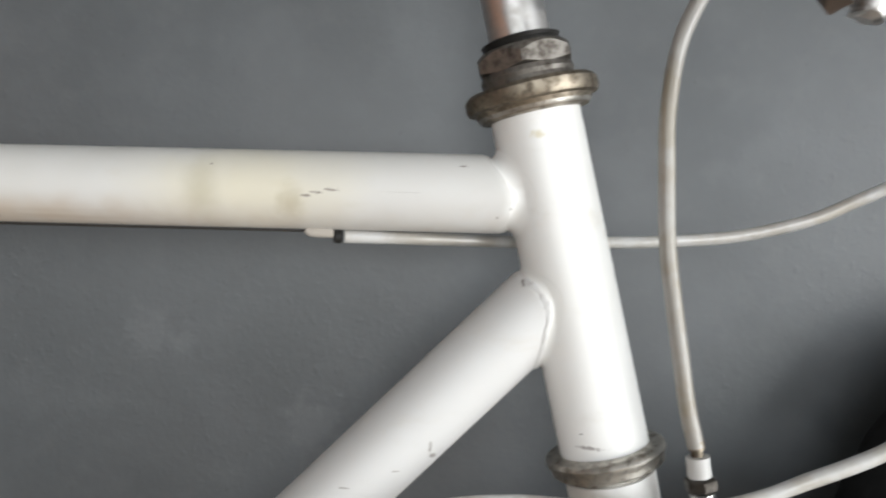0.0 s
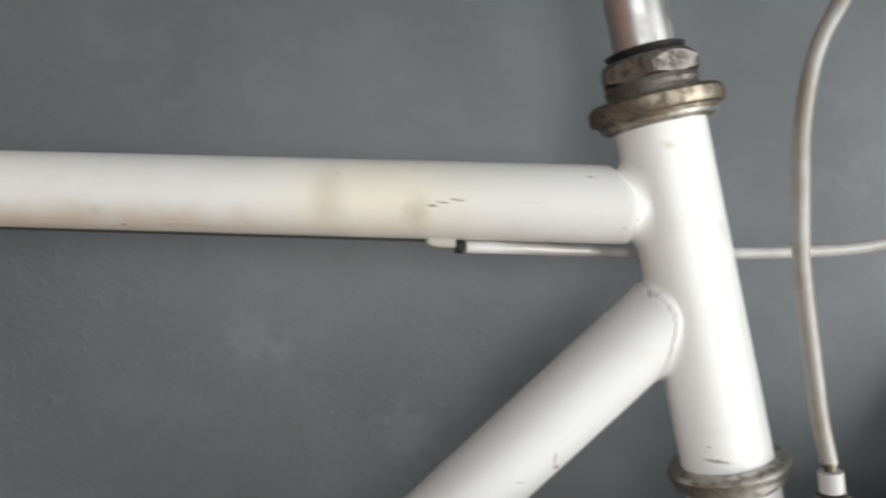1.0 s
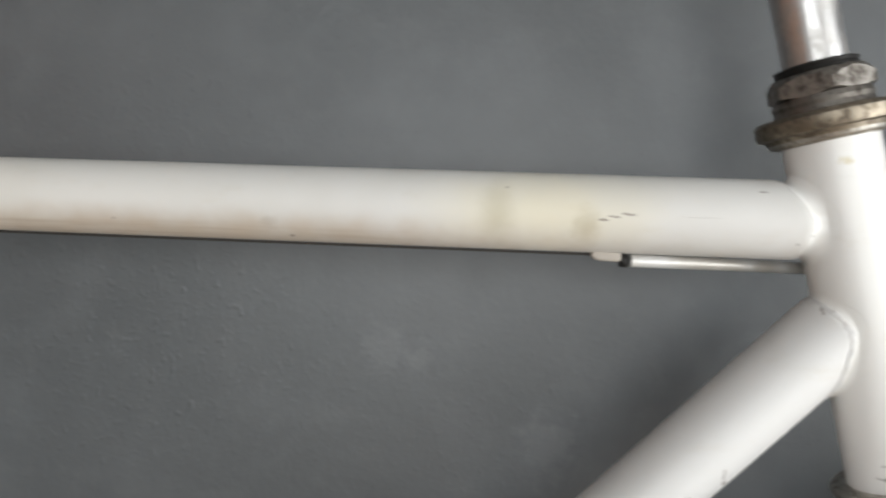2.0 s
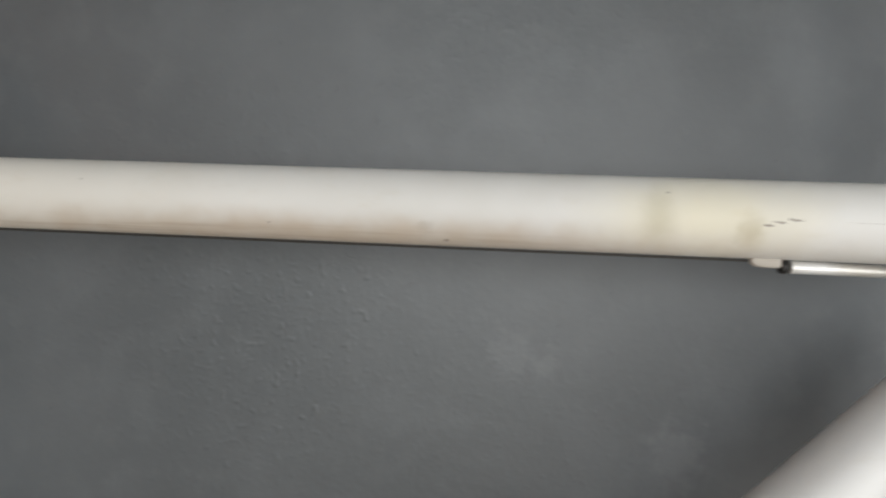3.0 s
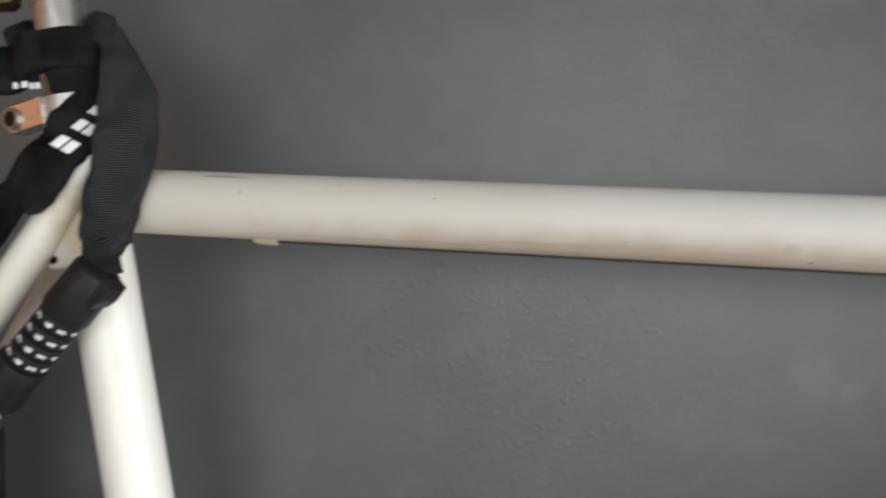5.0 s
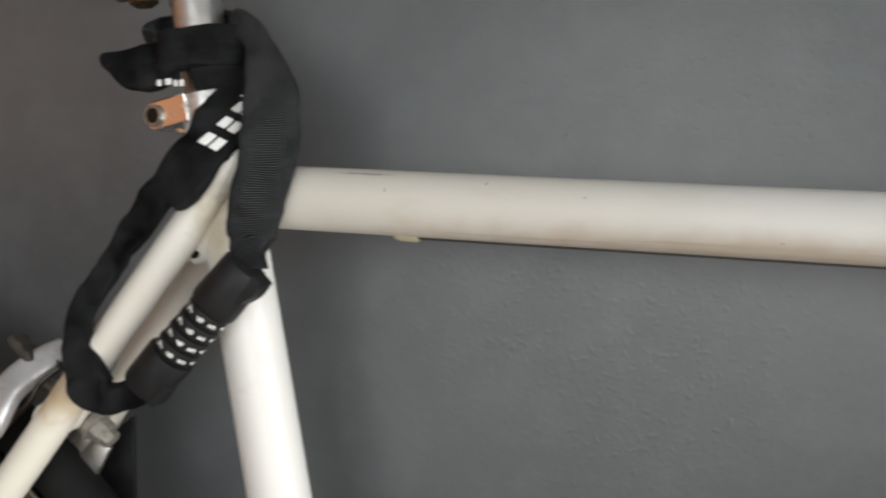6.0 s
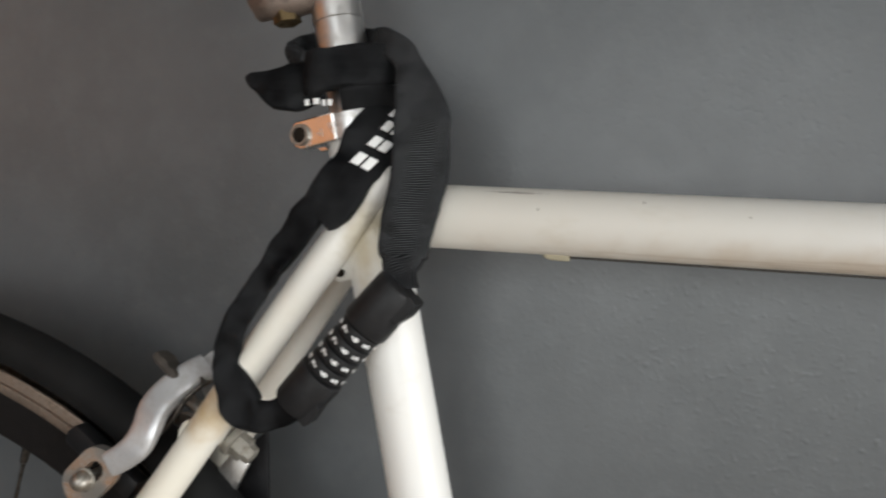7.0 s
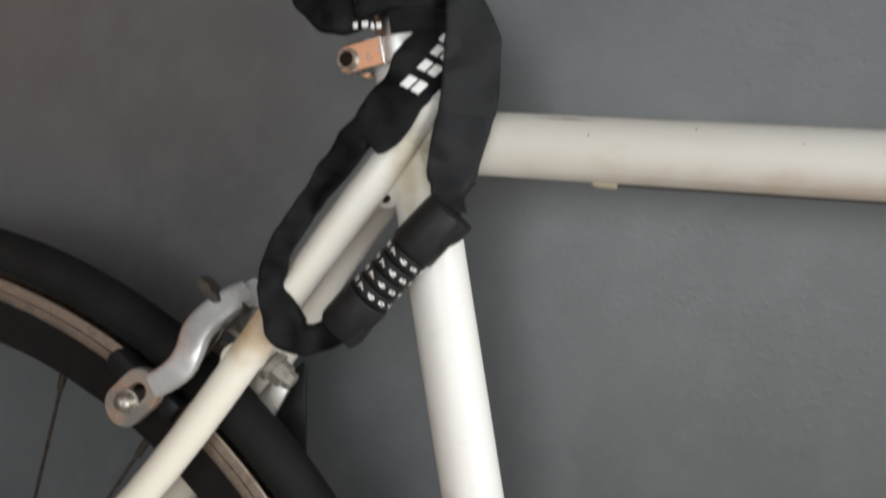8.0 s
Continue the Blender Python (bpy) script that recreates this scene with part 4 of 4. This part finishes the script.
# ---- the lock ----
lock = thing("chain_lock", BIKE, "black sleeved combination chain lock looped round the seat post", "bike lock")
sleeve_a = [(-0.4487, -0.024, 0.7679, 0.0070, 0.0046), (-0.4498, -0.0235, 0.7752, 0.0070, 0.0042), (-0.4495, -0.0222, 0.7800, 0.0088, 0.0036), (-0.4493, -0.0215, 0.7842, 0.0108, 0.0034), (-0.4472, -0.0208, 0.8016, 0.0118, 0.0032), (-0.4451, -0.0195, 0.8139, 0.0124, 0.0032), (-0.4450, -0.0170, 0.8287, 0.0125, 0.0030), (-0.4461, -0.0155, 0.8427, 0.0119, 0.0031), (-0.4482, -0.0152, 0.8507, 0.0102, 0.0031), (-0.4505, -0.0150, 0.8585, 0.0082, 0.0031), (-0.4530, -0.0150, 0.8649, 0.0064, 0.0031), (-0.4568, -0.0145, 0.8703, 0.0060, 0.0031), (-0.4642, -0.0120, 0.8747, 0.0060, 0.0031), (-0.4745, 0.004, 0.8785, 0.0070, 0.0032), (-0.4830, 0.019, 0.8805, 0.0080, 0.0032), (-0.4980, 0.024, 0.8820, 0.0088, 0.0032), (-0.5120, 0.012, 0.8765, 0.0086, 0.0032), (-0.5140, -0.002, 0.8700, 0.0074, 0.0032), (-0.5060, -0.010, 0.8650, 0.0060, 0.0030)]
wide_a = [(0.8, 0, 0.6), (1, 0.1, 0.3), (1, 0.2, 0.1), (1, 0.25, 0), (1, 0.25, -0.15), (1, 0.3, -0.1), (1, 0.35, 0), (1, 0.35, 0.1), (1, 0.35, 0.25), (0.95, 0.3, 0.4), (0.85, 0.25, 0.55), (0.6, 0.15, 0.8), (0.3, 0, 1), (0.1, 0, 1), (0, 0, 1), (-0.1, 0, 1), (-0.2, 0, 1), (-0.2, 0, 1), (-0.1, 0, 1)]
part("sleeve", sweep(sleeve_a, 56, 16, wide=wide_a, square=5.0, crumple=0.0005, fold=0.0017), WOVEN, lock, "black twilled nylon sleeve")
# the folded lobe behind the front band
lobe = [(-0.5312, -0.017, 0.8585, 0.0005, 0.0012), (-0.5280, -0.0175, 0.8578, 0.0026, 0.0026), (-0.5235, -0.0175, 0.8566, 0.0048, 0.0030), (-0.5186, -0.0175, 0.8554, 0.0076, 0.0032), (-0.5115, -0.0172, 0.8542, 0.0104, 0.0032), (-0.5030, -0.0160, 0.8556, 0.0106, 0.0030), (-0.4940, -0.0145, 0.8580, 0.0090, 0.0028)]
part("sleeve", sweep(lobe, 28, 12, wide=[(0.1, 0, 1), (0.1, 0, 1), (0.1, 0, 1), (0.1, 0.1, 1), (0, 0.25, 1), (-0.1, 0.1, 1), (0, 0, 1)], square=5.0, crumple=0.0005, fold=0.0018), SOFT_WOVEN, lock)
sleeve_b = [(-0.4985, -0.0175, 0.8598, 0.0094, 0.0022), (-0.4965, -0.0196, 0.8602, 0.0100, 0.0026), (-0.4893, -0.0186, 0.8621, 0.0097, 0.0030), (-0.4803, -0.0170, 0.8637, 0.0093, 0.0030), (-0.4697, -0.0145, 0.8649, 0.0091, 0.0030), (-0.4623, -0.0105, 0.8655, 0.0086, 0.0028), (-0.4575, -0.0040, 0.8655, 0.0078, 0.0026)]
part("sleeve", sweep(sleeve_b, 56, 16, wide=[(-0.12, 0, 1), (-0.12, 0.1, 1), (-0.1, 0.2, 1), (0, 0.2, 1), (0.05, 0.1, 1), (0.1, 0, 1), (0.15, 0, 1)], square=6.0, crumple=0.0004, fold=0.0014), SOFT_WOVEN, lock)
sleeve_c = [(-0.4591, -0.0020, 0.8517, 0.0076, 0.0026), (-0.4644, -0.0090, 0.8426, 0.0114, 0.0026), (-0.4684, -0.0155, 0.8319, 0.0120, 0.0026), (-0.4714, -0.0220, 0.8218, 0.0110, 0.0026), (-0.4755, -0.0262, 0.8126, 0.0108, 0.0030), (-0.4823, -0.0268, 0.8032, 0.0114, 0.0036), (-0.4873, -0.0265, 0.7981, 0.0092, 0.0040)]
part("sleeve", sweep(sleeve_c, 56, 16, wide=[(0.8, 0.05, -0.55)] * 4 + [(0.8, 0, -0.6), (0.85, 0, -0.5), (0.9, 0, -0.4)], square=5.0, crumple=0.0007, fold=0.0014), SOFT_WOVEN, lock)
inner = [(-0.4840, -0.0140, 0.8480, 0.0078, 0.0026), (-0.4781, -0.0130, 0.8488, 0.0092, 0.0028), (-0.4724, -0.0110, 0.8494, 0.0100, 0.0028), (-0.4670, -0.0085, 0.8490, 0.0100, 0.0028), (-0.4610, -0.0060, 0.8480, 0.0085, 0.0028)]
part("sleeve", sweep(inner, 28, 12, wide=[(0.45, -0.3, 0.8), (0.5, -0.35, 0.8), (0.5, -0.3, 0.8), (0.6, -0.2, 0.8), (0.7, 0, 0.7)], square=5.0, crumple=0.0005, fold=0.0014), SOFT_WOVEN, lock, "creased grey-black inner turn of the sleeve")
sleeve_d = [(-0.4870, -0.0260, 0.8050, 0.0060, 0.0040), (-0.4915, -0.0260, 0.7980, 0.0064, 0.0040), (-0.5032, -0.0262, 0.7820, 0.0058, 0.0034), (-0.5152, -0.0265, 0.7640, 0.0056, 0.0032), (-0.5230, -0.0280, 0.7490, 0.0056, 0.0030), (-0.5268, -0.0290, 0.7360, 0.0060, 0.0030), (-0.5272, -0.0295, 0.7285, 0.0056, 0.0032),
            (-0.5240, -0.030, 0.7215, 0.0070, 0.0036), (-0.5195, -0.030, 0.7145, 0.0086, 0.0038), (-0.5160, -0.0295, 0.7085, 0.0088, 0.0038), (-0.5100, -0.0285, 0.7070, 0.0068, 0.0042), (-0.5020, -0.027, 0.7090, 0.0066, 0.0048), (-0.4920, -0.026, 0.7160, 0.0068, 0.0052)]
wide_d = [(0.85, 0, -0.5)] * 2 + [(0.88, 0, -0.5), (0.9, 0.2, -0.4), (1, 0.3, -0.25), (1, 0.4, 0), (1, 0.4, 0.2), (0.9, 0.3, 0.5), (0.85, 0.2, 0.55), (0.75, 0.1, 0.7), (0.2, 0, 1), (-0.2, 0, 1), (-0.6, 0, 0.7)]
part("sleeve", sweep(sleeve_d, 56, 16, wide=wide_d, square=4.5, crumple=0.0009, fold=0.0026), SOFT_WOVEN, lock)

LA, LB = Vector((-0.4475, -0.0265, 0.7700)), Vector((-0.4950, -0.0265, 0.7128))
LD = (LB - LA).normalized()
LE = Vector((-LD.z, 0, LD.x)).normalized()  # across the lock, to the lower right
if LE.x < 0:
    LE = -LE
n = (LB - LA).length
d0, d1 = 0.0250, 0.0530
upper = part("end_cap", turned(LA, LD, [(0, 0.0080), (0.0006, 0.0098), (0.002, 0.0106), (d0 - 0.0016, 0.0110), (d0 - 0.0004, 0.0106), (d0, 0.0090)], 40), LOCK_PLASTIC, lock, "black plastic lock end")
part("latch", slab([(-0.0045, -0.0035), (0.0085, -0.0040), (0.0085, 0.0004), (0.0030, 0.0018), (-0.0040, 0.0014)], LA + LE * 0.0102 + LD * 0.004 + Vector((0, -0.001, 0)), LD, LE, 0.013, 0.0005), LOCK_PLASTIC, upper, smooth=8)
lower = part("end_cap", turned(LA, LD, [(d1, 0.0090), (d1 + 0.0004, 0.0106), (d1 + 0.0016, 0.0110), (n - 0.002, 0.0104), (n - 0.0006, 0.0096), (n, 0.0080)], 40), LOCK_PLASTIC, lock, "black plastic lock end")
part("latch", slab([(-0.008, -0.0035), (0.0042, -0.0035), (0.0042, 0.0012), (0.0015, 0.0020), (-0.007, 0.0012)], LA + LE * 0.0096 + LD * (n - 0.004) + Vector((0, -0.002, 0)), LD, LE, 0.009, 0.0005), LOCK_PLASTIC, lower, smooth=8)


def figure(body, size):
    curve = bpy.data.curves.new("figure", "FONT")
    curve.body, curve.size, curve.align_x, curve.align_y, curve.resolution_u = body, size, "CENTER", "CENTER", 3
    curve.offset = 0.00014
    ob = bpy.data.objects.new("figure", curve)
    me = bpy.data.meshes.new_from_object(ob)
    bm = bmesh.new()
    bm.from_mesh(me)
    bpy.data.objects.remove(ob)
    bmesh.ops.triangulate(bm, faces=bm.faces)
    return bm


step = (d1 - d0) / 4
for k in range(4):
    s0 = d0 + k * step
    ring = part("dial", turned(LA, LD, [(s0, 0.0080), (s0 + 0.0007, 0.0094), (s0 + 0.0016, 0.0097), (s0 + step - 0.0016, 0.0097), (s0 + step - 0.0007, 0.0094), (s0 + step, 0.0080)], 40), LOCK_PLASTIC, lock, "black number dial")
    for j, body in enumerate("8765432109"):
        a0 = radians(-57 + 36 * j)
        bm = figure(body, 0.0046)
        for v in bm.verts:
            a = a0 - v.co.y / 0.0098
            v.co = LA + LD * (s0 + step / 2 - v.co.x) + (LE * math.sin(a) + Vector((0, -1, 0)) * math.cos(a)) * 0.00985
        part("figure", bm, PRINT, ring, smooth=0)

# printed maker's mark on the sleeve, as plain slanted blocks
along = Vector((0.50, 0.50, 0.72)).normalized()
across = axes(along, (0.80, 0.02, -0.60))[0]
for x, y, z, wide, tall in ((-0.4678, -0.0256, 0.8217, 0.0066, 0.0092), (-0.4629, -0.0198, 0.8297, 0.0060, 0.0090), (-0.4592, -0.0150, 0.8371, 0.0056, 0.0086), (-0.4575, -0.0115, 0.8433, 0.0044, 0.0080)):
    for k in (-1, 1):
        part("print_block", slab([(-wide / 2 + 0.0006 * k - 0.0005, -tall * 0.21), (wide / 2 + 0.0006 * k - 0.0005, -tall * 0.21), (wide / 2 + 0.0006 * k + 0.0005, tall * 0.21), (-wide / 2 + 0.0006 * k + 0.0005, tall * 0.21)], Vector((x, y, z)) + across * k * tall * 0.27, along, across, 0.0010, 0.0003), PRINT, lock, "white printed block")
for x, z, wide in ((-0.4990, 0.8474, 0.0020), (-0.4945, 0.8480, 0.0030), (-0.4909, 0.8474, 0.0016), (-0.4880, 0.8476, 0.0022)):
    part("print_block", slab([(-wide / 2, -0.0014), (wide / 2, -0.0014), (wide / 2, 0.0014), (-wide / 2, 0.0014)], (x, -0.0190, z), (1, 0, 0.1), (-0.1, 0, 1), 0.0010, 0.0003), PRINT, lock, "small white printed block")
